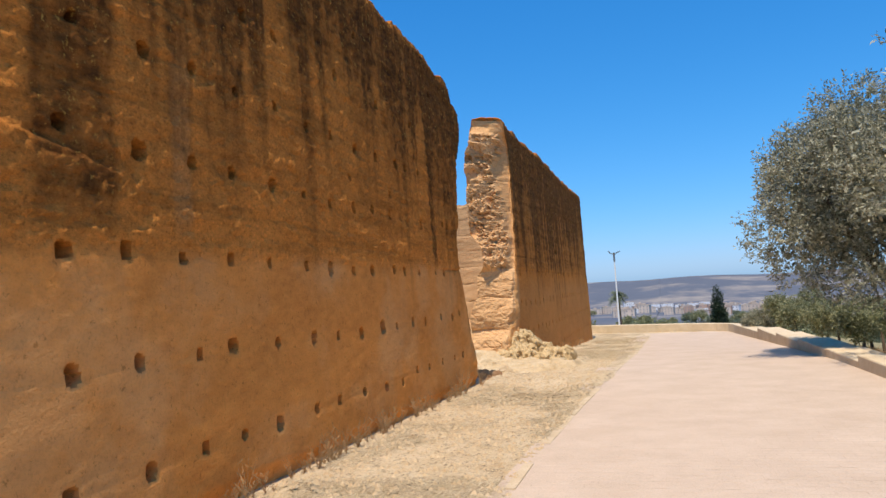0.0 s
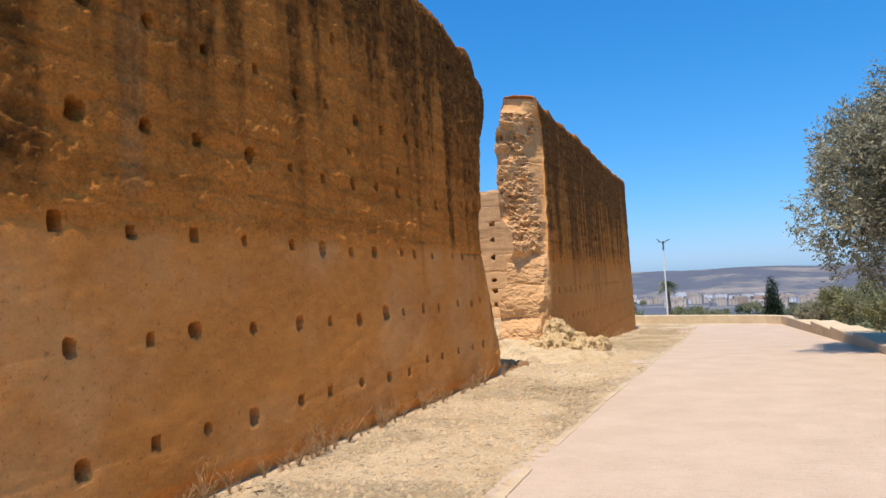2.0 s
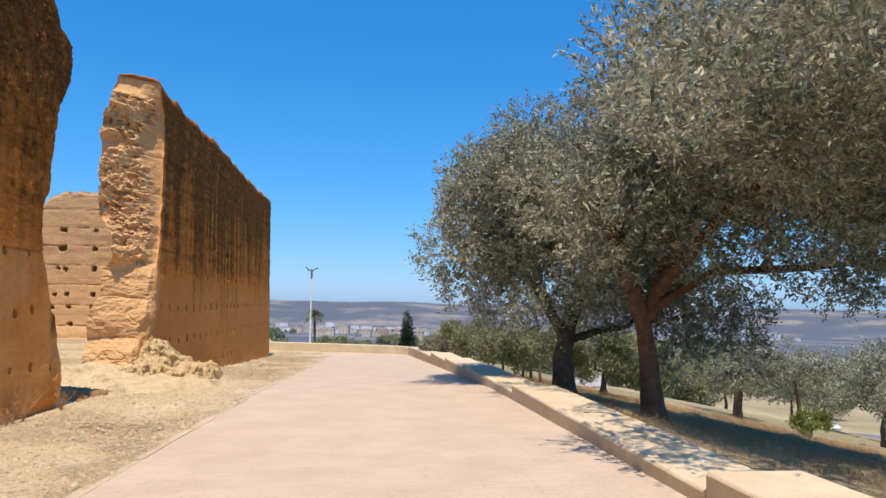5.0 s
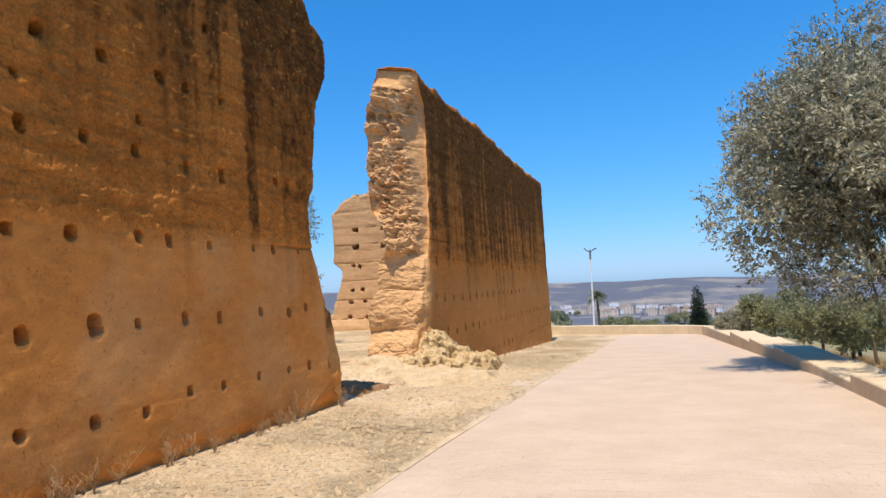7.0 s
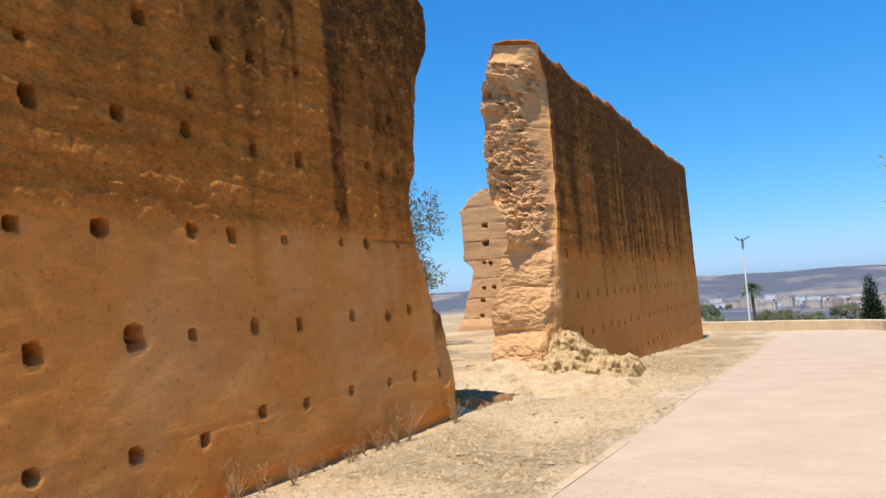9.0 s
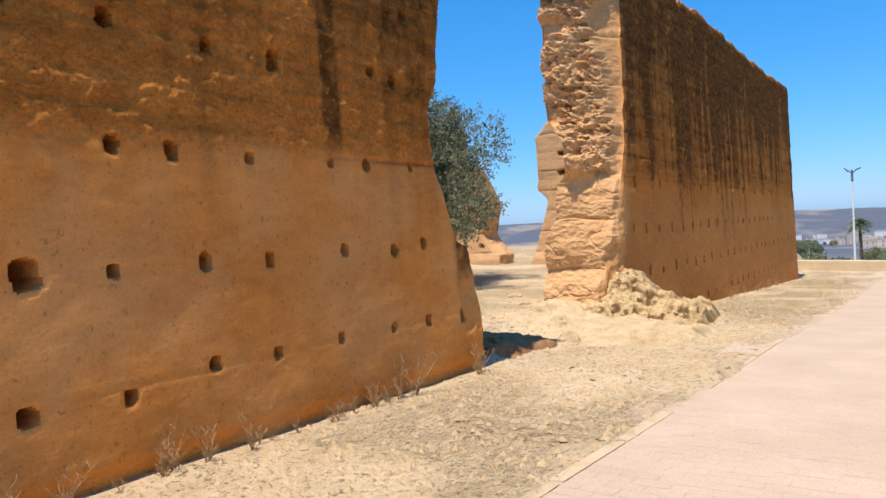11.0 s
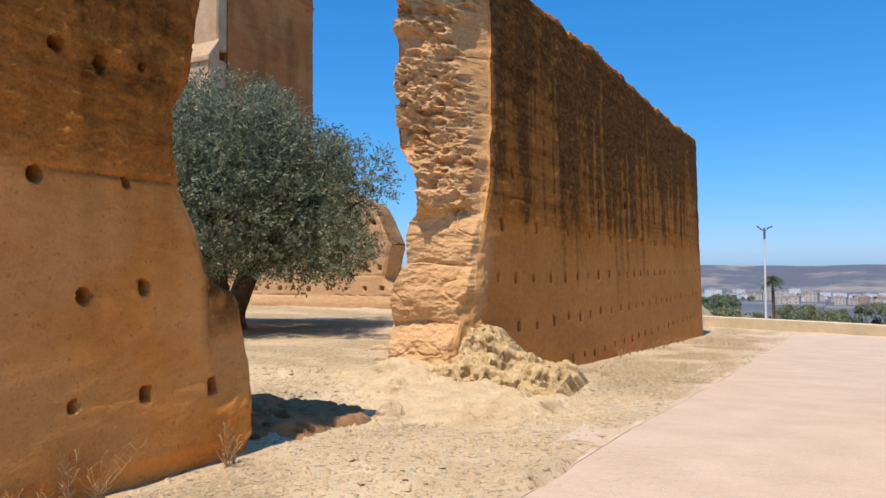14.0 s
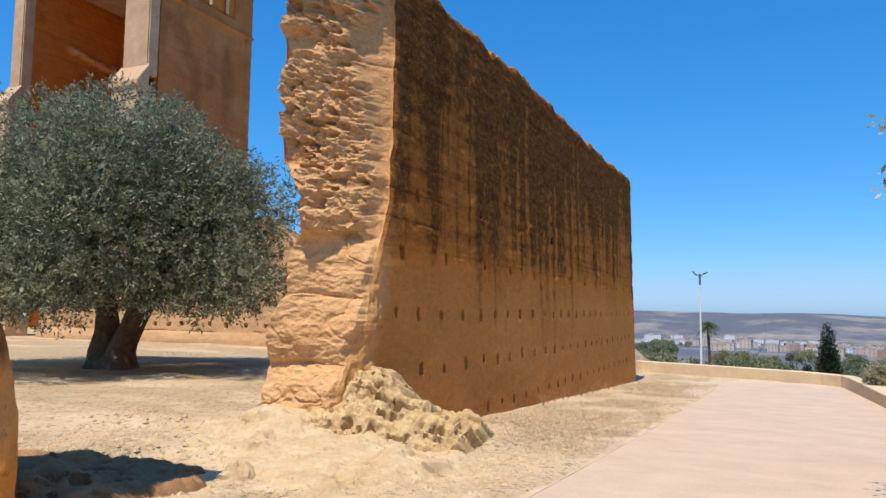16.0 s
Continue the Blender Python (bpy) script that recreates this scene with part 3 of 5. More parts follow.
def w1_skin(U, Z):
    low = 0.36 * sstep(2.35, 2.1, Z + 0.12 * fbm(U * 2, Z * 2, 81, 4)) * (0.25 + 1.1 * sstep(-0.14, 0.16, fbm(U * 0.9, Z * 0.9, 82, 6, 0.6))) * (0.68 + 0.32 * sstep(-0.2, 0.7, Z + 0.5 * fbm(U * 0.8, Z, 84, 3)))
    strip = 0.30 * sstep(0.16, 0.08, np.abs(U - 2.0 + 0.03 * (4 - Z))) * sstep(2.3, 2.6, Z) * sstep(4.2, 3.6, Z)
    # the last term paints the sun on the broken near face as pale skin
    return np.clip(low + strip + 0.3 * sstep(3.0, 3.3, Z) * sstep(0.3, -0.4, U) + 0.9 * sstep(-0.58, -0.66, U) * sstep(2.1, 2.3, Z), 0, 1)


def w1_end(z):
    return np.interp(z, [-1, 0.2, 0.7, 1.0, 1.3, 1.48, 1.9, 2.15, 2.5, 2.8, 3.1, 3.6, 4.46, 4.9, 5.47, 5.62, 6.05, 6.5],
                     [11.38, 11.46, 11.50, 11.47, 11.33, 10.98, 10.8, 10.66, 10.6, 10.6, 10.76, 10.85, 11.05, 11.42, 11.42, 11.0, 10.7, 10.5]) + 0.05 * fbm(z * 3.1, z * 0, 83, 4)


def end_rough(seed, amount=0.16):
    def f(D, Z, s):
        return amount * fbm(D * 2.2, Z * 2.6, seed, 5) + 0.10 * sstep(0, 1, s) * np.sin(np.pi * s)
    return f


W1U = np.unique(np.concatenate([np.arange(-16, -2, 0.4), np.arange(-2.0, 11.0, 0.019), [11.0]]))
slab("wall_east", W1U, -0.5, lambda u: np.interp(u, [-16, 3, 8.5, 10, 11], [6.4, 6.25, 6.18, 6.05, 5.95]), lambda z: z * 0 - 16.0, w1_end, w1_front,
     lambda U, Z: -1.5 + 0.0 * Z + 0.08 * fbm(U, Z, 85, 3), place_x(-5.93), M_WALL, "tall orange rammed earth wall pierced by rows of putlog holes", w1_stain, w1_skin,
     rough0=end_rough(86), rough1=end_rough(87), nz=0.019, core=M_CORE)

# second wall, past the gap
W2_SPOTS = [16.82 + 0.79 * i + 0.09 * math.sin(i * 5.1) for i in range(25)]
W2_ROWS = [(0.56, [u + 0.1 for u in W2_SPOTS[1:]]), (1.38, W2_SPOTS), (2.24, [u + 0.2 for u in W2_SPOTS[::2]]), (3.1, W2_SPOTS[1::3]), (-0.25, [u + 0.3 for u in W2_SPOTS[4:]])]


def w2_front(U, Z):
    d = -0.016 * Z + 0.05 * fbm(U * 0.3, Z * 0.4, 91, 4) + 0.012 * fbm(U * 3, Z * 4, 92, 4)
    upper = sstep(1.9, 2.2, Z + 0.2 * fbm(U * 0.7, Z * 0.2, 93, 3))
    d = d + upper * (0.04 * fbm(U * 2.4, Z * 4, 94, 5) + 0.02 * fbm(U * 8, Z * 9, 95, 3) - 0.014 * lifts(Z, U, [2.3, 2.7, 3.1, 3.5, 3.95, 4.35, 4.8, 5.2, 5.6, 6.0], 96))
    # the lower corner by the rubble has fallen away
    d = d - 0.18 * sstep(16.2, 15.8, U) * sstep(1.35, 0.9, Z + 0.15 * fbm(U * 3, Z * 3, 97, 3))
    d = d + 0.15 * sstep(16.7, 16.1, U) * sstep(2.6, 1.7, Z) * fbm(U * 5, Z * 5, 99, 5, 0.64)
    return d - holes(U, Z, W2_ROWS, 0.105, 0.3, 98, 1.3)


def w2_stain(U, Z):
    crust = 0.34 + 0.38 * sstep(3.0, 5.4, Z + 0.5 * fbm(U * 0.7, Z * 0.4, 105, 4))
    run = streaks(U, Z, 6.5, 101, 1.5, 5.2, 1.0)
    thin = sstep(0.52, 0.64, fbm(U * 4.2, Z * 0.12, 106, 4) + 0.5) * sstep(1.7, 3.2, Z + 1.2 * fbm(U * 4, Z * 0.1, 100, 3))
    s = crust * sstep(2.1, 2.6, Z + 0.35 * fbm(U * 0.8, Z * 0.3, 102, 3)) + 0.95 * run + 0.60 * thin
    s = s + 0.65 * sstep(0.75, 0.25, U - w2_corner(Z)) * sstep(2.3, 3.2, Z) * (0.7 + fbm(U * 3, Z * 1.2, 102, 3))
    s = s + 0.25 * lifts(Z, U, [2.3, 2.7, 3.1, 3.5, 3.95, 4.35, 4.8, 5.2, 5.6], 107) * sstep(2.0, 2.5, Z)
    s = s * (0.30 + 0.75 * vnoise(U * 10, Z * 8, 108) + 1.0 * fbm(U * 2.5, Z * 6, 109, 5, 0.62) + 0.30)
    # rain has washed pale lines along the lifts
    s = s - 0.35 * lifts(Z, U, [2.5, 2.9, 3.3, 3.72, 4.15, 4.6, 5.0, 5.4, 5.85], 110) * sstep(-0.05, 0.14, fbm(U * 2, Z, 99, 3))
    return np.clip(np.maximum(s, 0.17 + 0.25 * fbm(U * 0.8, Z * 0.8, 94, 4)), 0, 0.93)


def w2_corner(z):
    return np.interp(z, [-2, 0.45, 1.07, 1.5, 2.05, 2.36, 2.9, 3.9, 5.8, 6.15, 6.6], [15.66, 15.68, 15.97, 16.15, 16.28, 16.45, 16.66, 16.78, 16.82, 16.45, 16.35]) + 0.08 * fbm(z * 3, z * 0 + 1, 104, 4)


def w2_rear(z):
    return np.interp(z, [-2, 2.3, 2.6, 6.0, 6.3], [15.55, 15.75, 15.62, 15.62, 15.9])


def w2_back(U, Z):
    near = np.interp(Z, [-1, 0, 0.7, 1.18, 1.48, 1.6, 2.2, 2.45, 2.95, 3.15, 3.3, 5.4, 5.75, 6.5], [-1.30, -1.26, -1.21, -1.18, -1.08, -0.98, -0.96, -0.74, -0.77, -0.93, -1.06, -1.09, -0.95, -0.9]) + 0.05 * fbm(Z * 6, Z * 0 + 3, 130, 3)
    w = sstep(18.5, 17.0, U)
    return near * w - 1.42 * (1 - w)


def w2_torn(D, Z, s):
    """Where the core is torn: the upper end but for a smooth strip beside the corner and some worn hollows."""
    edge = 0.17 + 0.16 * sstep(3.6, 5.0, Z) * sstep(5.9, 5.3, Z) + 0.35 * fbm(Z * 1.6, Z * 0 + 4, 113, 4)
    hollow = sstep(0.16, 0.24, fbm(D * 1.7, Z * 1.5, 128, 3))
    return sstep(2.3, 2.45, Z + 0.15 * fbm(D * 3, D * 0, 129, 3)) * sstep(6.15, 6.0, Z) * sstep(edge - 0.06, edge + 0.06, s) * (1 - 0.8 * hollow)


def w2_rough(D, Z, s):
    """The broken end leans away towards the face, crumbles above and bulges in three smooth courses below."""
    lean = (w2_corner(Z) - w2_rear(Z)) * s
    course = np.zeros_like(Z + D)
    for z0, z1, deep in ((-0.6, 0.74, 0.10), (0.74, 1.58, 0.15), (1.58, 2.36, 0.09)):
        zz = Z + 0.14 * fbm(D * 1.4, D * 0 + z0, 112, 3)
        course = course + deep * np.sqrt(np.clip(np.sin(np.pi * np.clip((zz - z0) / (z1 - z0), 0, 1)), 0, 1))
    plain_part = course + 0.13 * fbm(D * 2.2, Z * 3.0, 111, 6, 0.62) - 0.09 * np.abs(fbm(D * 4, Z * 7, 117, 4)) - 0.02 * sstep(0.03, 0, np.abs(fbm(D * 1.3, Z * 1.6, 119, 3)))
    torn = w2_torn(D, Z, s)
    warp = 0.5 * fbm(D * 4, Z * 4, 126, 3)
    crumb = 0.20 * (0.3 - 2.2 * np.abs(fbm(D * 3.4 + warp, Z * 3.2, 114, 3))) + 0.17 * (0.35 - 2.0 * np.abs(fbm(D * 8 + warp, Z * 7, 120, 3))) + 0.10 * (0.35 - 2.0 * np.abs(fbm(D * 17, Z * 16, 127, 2)))
    pits = -0.12 * sstep(0.12, 0.2, fbm(D * 5, Z * 7, 115, 4))
    high = sstep(2.3, 2.5, Z)
    return lean + (1 - high) * plain_part + high * (1 - torn) * (0.10 * fbm(D * 3, Z * 3, 116, 5, 0.62) - 0.08) + torn * (0.8 * crumb + pits + 0.05) + 0.03 * sstep(6.0, 6.1, Z) * fbm(D * 9, Z * 9, 118, 3)


def w2_end_skin(D, Z, s):
    return 0.35 * sstep(2.35, 2.6, Z) * (1 - w2_torn(D, Z, s))


W2U = np.concatenate([np.arange(15.9, 22.0, 0.022), np.arange(22.0, 36.36, 0.035)])
slab("wall_north_east", W2U, -1.6, lambda u: np.interp(u, [16, 17, 22, 30, 36.4], [6.42, 6.36, 6.45, 6.42, 6.55]), w2_corner,
     lambda z: np.interp(z, [-2, 6.2, 6.6], [36.35, 36.3, 36.1]), w2_front, w2_back, place_x(-5.96), M_WALL,
     "tall dark-streaked rammed earth wall with a broken end", w2_stain, lambda U, Z: np.clip(0.22 * sstep(2.3, 1.5, Z + 0.3 * fbm(U, Z, 118, 3)) + 0.8 * sstep(0.5, 0.15, U - w2_corner(Z) + 0.3 * fbm(U * 4, Z * 4, 119, 3)) * (0.35 + 0.65 * sstep(2.6, 1.8, Z)), 0, 1), rough0=w2_rough, rough1=end_rough(116, 0.05), nz=0.03, nend=170, core=M_CORE, end_skin=w2_end_skin, end0_back=w2_rear)

# cross wall at the back of the court, in two pieces


def w3_front(seed, rows):
    def f(U, Z):
        d = 0.10 * fbm(U * 0.5, Z * 0.7, seed, 5) + 0.04 * fbm(U * 3, Z * 6, seed + 1, 4) - 0.05 * lifts(Z, U, [0.4, 1.3, 2.2, 3.05, 3.9, 4.7, 5.5], seed + 2)
        return d - holes(U, Z, rows, 0.19, 0.35, seed + 3) + 0.12 * sstep(0.5, 0.0, Z)
    return f


W3_ROWS = [(z, [-15.0 + 0.1 * k, -14.1 - 0.1 * k, -13.2, -12.4]) for k, z in enumerate((0.5, 1.2, 1.75, 2.9, 3.8, 4.6))]
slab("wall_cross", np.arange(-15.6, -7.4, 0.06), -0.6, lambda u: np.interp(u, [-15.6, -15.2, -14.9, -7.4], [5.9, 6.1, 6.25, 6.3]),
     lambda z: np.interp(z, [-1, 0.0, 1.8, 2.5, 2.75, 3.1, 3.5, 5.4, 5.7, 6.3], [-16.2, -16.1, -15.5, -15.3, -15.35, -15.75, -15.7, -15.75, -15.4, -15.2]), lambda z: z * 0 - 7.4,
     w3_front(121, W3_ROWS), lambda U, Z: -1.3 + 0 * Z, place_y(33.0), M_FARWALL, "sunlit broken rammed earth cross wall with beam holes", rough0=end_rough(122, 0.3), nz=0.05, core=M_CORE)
W4_ROWS = [(z, [-36 + 0.9 * i + 0.22 * math.sin(i * 7 + z) for i in range(20)]) for z in (0.72, 1.65, 2.6, 3.6)]
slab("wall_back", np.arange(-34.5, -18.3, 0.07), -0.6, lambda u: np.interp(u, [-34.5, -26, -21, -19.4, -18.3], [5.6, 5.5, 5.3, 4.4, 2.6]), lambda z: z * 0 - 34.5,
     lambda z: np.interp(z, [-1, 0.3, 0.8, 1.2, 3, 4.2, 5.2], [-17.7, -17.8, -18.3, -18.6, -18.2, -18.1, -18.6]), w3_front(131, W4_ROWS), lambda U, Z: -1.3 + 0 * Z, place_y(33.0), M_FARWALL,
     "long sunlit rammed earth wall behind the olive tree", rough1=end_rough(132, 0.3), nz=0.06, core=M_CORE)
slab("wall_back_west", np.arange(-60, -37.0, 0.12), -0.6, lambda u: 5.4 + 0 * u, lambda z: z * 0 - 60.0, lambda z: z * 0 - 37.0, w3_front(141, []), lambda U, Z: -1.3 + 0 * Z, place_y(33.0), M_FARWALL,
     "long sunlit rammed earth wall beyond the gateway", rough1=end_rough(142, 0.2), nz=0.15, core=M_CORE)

# ---- kerb wall, parapet ----


def kerb_piece(y0, y1, top0, top1, x0=1.17, width=0.78):
    ys = np.linspace(y0 + 0.01, y1 - 0.01, max(4, int((y1 - y0) / 0.25)))
    t = (ys - ys[0]) / (ys[-1] - ys[0])
    top = top0 + (top1 - top0) * t + 0.012 * fbm(ys * 1.1, ys * 0 + y0, 151, 3)
    base = path_z(ys) - 0.5
    b = 0.025
    prof = [(x0, base), (x0, top - b), (x0 + b * 0.4, top - b * 0.4), (x0 + b, top), (x0 + width - b, top), (x0 + width, top - b), (x0 + width, base - 0.9)]
    V = np.stack([np.stack([np.full_like(ys, px) + 0.015 * fbm(ys * 0.7 + px, ys * 0, 152, 3), ys, pz], -1) for px, pz in prof], 1)
    pile = Pile()
    pile.add(V, grid_faces(len(ys), len(prof), flip=False))
    for i in (0, len(ys) - 1):
        e = V[i]
        pile.add(e, np.array([[0, 1, 5, 6], [1, 2, 3, 3], [1, 3, 4, 5]])[:, ::1 if i == 0 else -1])
    return pile


KERBS = [(-14, -4, 0.52, 0.46), (-4, 4.93, 0.36, 0.30), (4.93, 12.13, 0.155, 0.155), (12.13, 14.9, 0.04, 0.03), (14.9, 18.4, 0.0, -0.02), (18.4, 22.4, -0.10, -0.13), (22.4, 27.2, -0.22, -0.28), (27.2, 37.2, -0.42, -0.72)]
for a in KERBS:
    tagged(new("kerb_wall", kerb_piece(*a).mesh("kerb_wall", M_KERB, False)), "low cream-rendered kerb wall stepping down beside the path", "low wall", "kerb wall sections", "structure")


def parapet():
    t = np.linspace(0, 1, 120)
    xs = np.interp(t, [0, 0.04, 0.10, 0.2, 1], [1.17, 1.02, 0.42, -1.05, -30])
    ys = np.interp(t, [0, 0.04, 0.10, 0.2, 1], [37.2, 38.2, 38.9, 39.6, 49.5])
    top = np.interp(t, [0, 0.06, 0.3, 1], [-0.72, -0.74, -0.70, -0.55]) + 0.02 * fbm(t * 30, t * 0, 153, 3)
    nx, ny = np.gradient(ys), -np.gradient(xs)
    ln = np.hypot(nx, ny)
    nx, ny = -nx / ln, -ny / ln
    nx, ny = -nx, -ny
    pile = Pile()
    prof = [(0, -2.2), (0, None), (0.02, None), (0.42, None), (0.44, None), (0.44, -4)]
    V = np.stack([np.stack([xs + nx * o, ys + ny * o, np.full_like(t, z) if z is not None else top - (0.02 if o in (0, 0.44) else 0)], -1) for o, z in prof], 1)
    pile.add(V, grid_faces(len(t), len(prof)))
    return pile.mesh("parapet_wall", M_KERB, False)


tagged(new("parapet_wall", parapet()), "low curved cream parapet closing the end of the terrace", "low wall", kind="structure")

# ---- rubble, stones ----


def rock_mesh(name, size, seed, mat=M_STONE, n=28, lumps=0.5, flat=0.35):
    """A rough stone or heap on its flat base."""
    th = np.linspace(0, 2 * np.pi, 2 * n + 1)[None, :]
    ph = np.linspace(0, np.pi, n)[:, None]
    x, y, z = np.sin(ph) * np.cos(th), np.sin(ph) * np.sin(th), np.cos(ph) + 0 * th
    a, b = np.cos(th) * np.sin(ph) * 1.3 + 4, np.sin(th) * np.sin(ph) * 1.3 + z * 1.7 + 4
    r = 1 + lumps * (1.1 * fbm(a * 1.4, b * 1.4, seed, 5) + 0.5 * np.abs(fbm(a * 4, b * 4, seed + 7, 3)))
    x, y, z = x * r, y * r, np.maximum(z * r, -flat)
    return mesh_of(name, np.stack([x * size[0], y * size[1], z * size[2]], -1).reshape(-1, 3), grid_faces(n, 2 * n + 1, flip=True), mat, smooth=n > 12)


def rock_field(name, x0, x1, y0, y1, step, height, mat, rough=0.06, scale=3.0, seed=600):
    """Bare rock standing out of the ground: height(x, y) over the soil, its skin pitted along the normals."""
    X, Y = np.meshgrid(np.arange(x0, x1, step), np.arange(y0, y1, step))
    H = height(X, Y)
    Z = ground_z(X, Y) + np.maximum(H, -0.1)
    gy_, gx_ = np.gradient(Z, step)
    n = np.stack([-gx_, -gy_, np.ones_like(Z)], -1)
    n /= np.linalg.norm(n, axis=-1)[..., None]
    a, b = scale * (X + 0.35 * Z), scale * (Y + 1.0 * Z)
    lump = 0.35 - 2.4 * np.abs(fbm(a, b, seed, 4, 0.6)) + 1.3 * fbm(a * 2.2, b * 2.2, seed + 1, 4, 0.65) - 0.8 * np.abs(fbm(a * 5, b * 5, seed + 3, 2))
    pit = sstep(0.13, 0.2, fbm(a * 1.5, b * 1.5 + 3, seed + 2, 4))
    d = rough * (lump - 1.3 * pit) * sstep(-0.04, 0.06, H)
    return mesh_of(name, (np.stack([X, Y, Z], -1) + n * d[..., None]).reshape(-1, 3), grid_faces(*X.shape), mat, crisp=48)


def terrace(h, step, sharp=0.25):
    k = np.floor(h / step)
    return step * (k + sstep(1 - sharp, 1, h / step - k))


def heap_height(X, Y):
    top = np.interp(X, [-6.6, -6.42, -6.2, -5.95, -5.7, -5.35, -5.0, -4.78, -4.62, -4.54], [0, 0.25, 0.52, 0.74, 0.76, 0.52, 0.46, 0.38, 0.26, 0])
    side = np.interp(Y, [15.3, 15.42, 15.6, 15.85, 16.05, 16.5, 17.2], [0, 0.36, 0.58, 0.82, 1, 0.96, 0])
    return top * side * (1 + 0.35 * fbm(X * 2.0, Y * 2.0, 610, 3)) - 0.04


tagged(new("earth_mound", rock_field("earth_mound", -6.8, -4.3, 15.0, 17.3, 0.016, heap_height, M_MOUND, 0.095, 4.0)), "pitted pale yellow rock heap under the broken wall corner", "rubble")


def shelf_height(X, Y):
    h = 0.17 * np.exp(-((X + 6.2) / 1.8) ** 2 - ((Y - 15.4) / 1.2) ** 2) + 0.10 * np.exp(-((X + 5.2) / 1.5) ** 2 - ((Y - 14.1) / 0.9) ** 2)
    h = h + 0.17 * fbm(X * 0.8, Y * 1.3, 620, 6, 0.6) - 0.035
    crack = sstep(0.018, 0, np.abs(fbm(X * 0.9, Y * 1.6, 622, 4)))
    return 0.1 * h + 0.9 * terrace(h, 0.06, 0.16) - 0.03 * crack


M_SHELF = plain("sandy_bedrock", (0.46, 0.33, 0.175), (0.62, 0.48, 0.295), 2.6, 0.95, 0.012, fine_scale=26)
tagged(new("bedrock_shelf", rock_field("bedrock_shelf", -8.6, -3.7, 12.9, 17.0, 0.022, shelf_height, M_SHELF, 0.022, 5.0, 630)), "pale sandy bedrock shelf stepping out of the verge", "rock", kind="structure")


def stand(ob, x, y, sink=0.0, turn=0.0, scale=1.0):
    ob.matrix_world = Matrix.Translation((x, y, float(ground_z(x, y)) - sink)) @ Euler((0, 0, turn)).to_matrix().to_4x4() @ Matrix.Scale(scale, 4)
    return ob


for i, (x, y, s, sq) in enumerate([(-5.86, 13.5, 0.18, 0.8), (-6.5, 15.2, 0.14, 0.6), (-5.2, 15.1, 0.12, 0.5), (-7.9, 15.3, 0.2, 0.5), (-5.1, 15.5, 0.13, 0.6),
                                   (-8.4, 17.4, 0.25, 0.4), (-9.6, 19.0, 0.22, 0.4), (-6.7, 14.9, 0.12, 0.5), (-7.0, 13.9, 0.16, 0.4)]):
    stand(tagged(new("stone", rock_mesh("stone", (s, s * 0.8, s * sq), 180 + i, n=9, lumps=0.8)), "rough pale limestone lump lying on the dry ground", "stone", "loose stones"), x, y, 0.02, i * 1.3)



# ledge under the shadow of the wall end; its dark brown deepens that shadow
def ledge_height(X, Y):
    r = np.sqrt(((X + 6.85) / 1.08) ** 2 + ((Y - 12.55) / 1.0) ** 2) + 0.55 * fbm(X * 1.6, Y * 1.6, 640, 5)
    return 0.12 * sstep(1.0, 0.86, r) + 0.06 * fbm(X * 3, Y * 3, 641, 5) * sstep(1.05, 0.9, r) - 0.03


tagged(new("rock_ledge", rock_field("rock_ledge", -8.6, -5.6, 11.3, 13.9, 0.02, ledge_height, M_SHADE_CLAY, 0.06, 4.0, 650)), "low ragged clay ledge, darkened brown for the shade of the wall end", "rock", kind="structure")

# pebbles and straw lie all over the verge
rng = np.random.RandomState(12)


def pebbles(n, seed):
    r = np.random.RandomState(seed)
    x = r.uniform(-9.5, -3.55, n)
    y = r.uniform(-2, 22, n)
    keep = (x > -5.9) | ((y > 11.6) & (y < 15.8))
    x, y = x[keep], y[keep]
    s = 0.008 + 0.04 * r.rand(len(x)) ** 4
    base = np.array([[1, 0, 0], [0.2, 0.9, 0], [-0.9, 0.3, 0], [-0.3, -0.9, 0], [0.1, 0.05, 0.7]])
    rot = r.uniform(0, 6.28, len(x))
    V = np.repeat(base[None], len(x), 0) * s[:, None, None]
    c, sn = np.cos(rot)[:, None], np.sin(rot)[:, None]
    vx, vy = V[..., 0] * c - V[..., 1] * sn, V[..., 0] * sn + V[..., 1] * c
    P = np.stack([vx + x[:, None], vy + y[:, None], V[..., 2] + ground_z(x, y)[:, None]], -1)
    f = np.array([[0, 1, 4], [1, 2, 4], [2, 3, 4], [3, 0, 4]])
    return mesh_of("pebbles", P.reshape(-1, 3), (f[None] + 5 * np.arange(len(x))[:, None, None]).reshape(-1, 3), M_STONE, smooth=False)


tagged(new("pebbles", pebbles(36000, 13)), "small pale pebbles scattered on dry earth", "pebbles", kind="stuff")


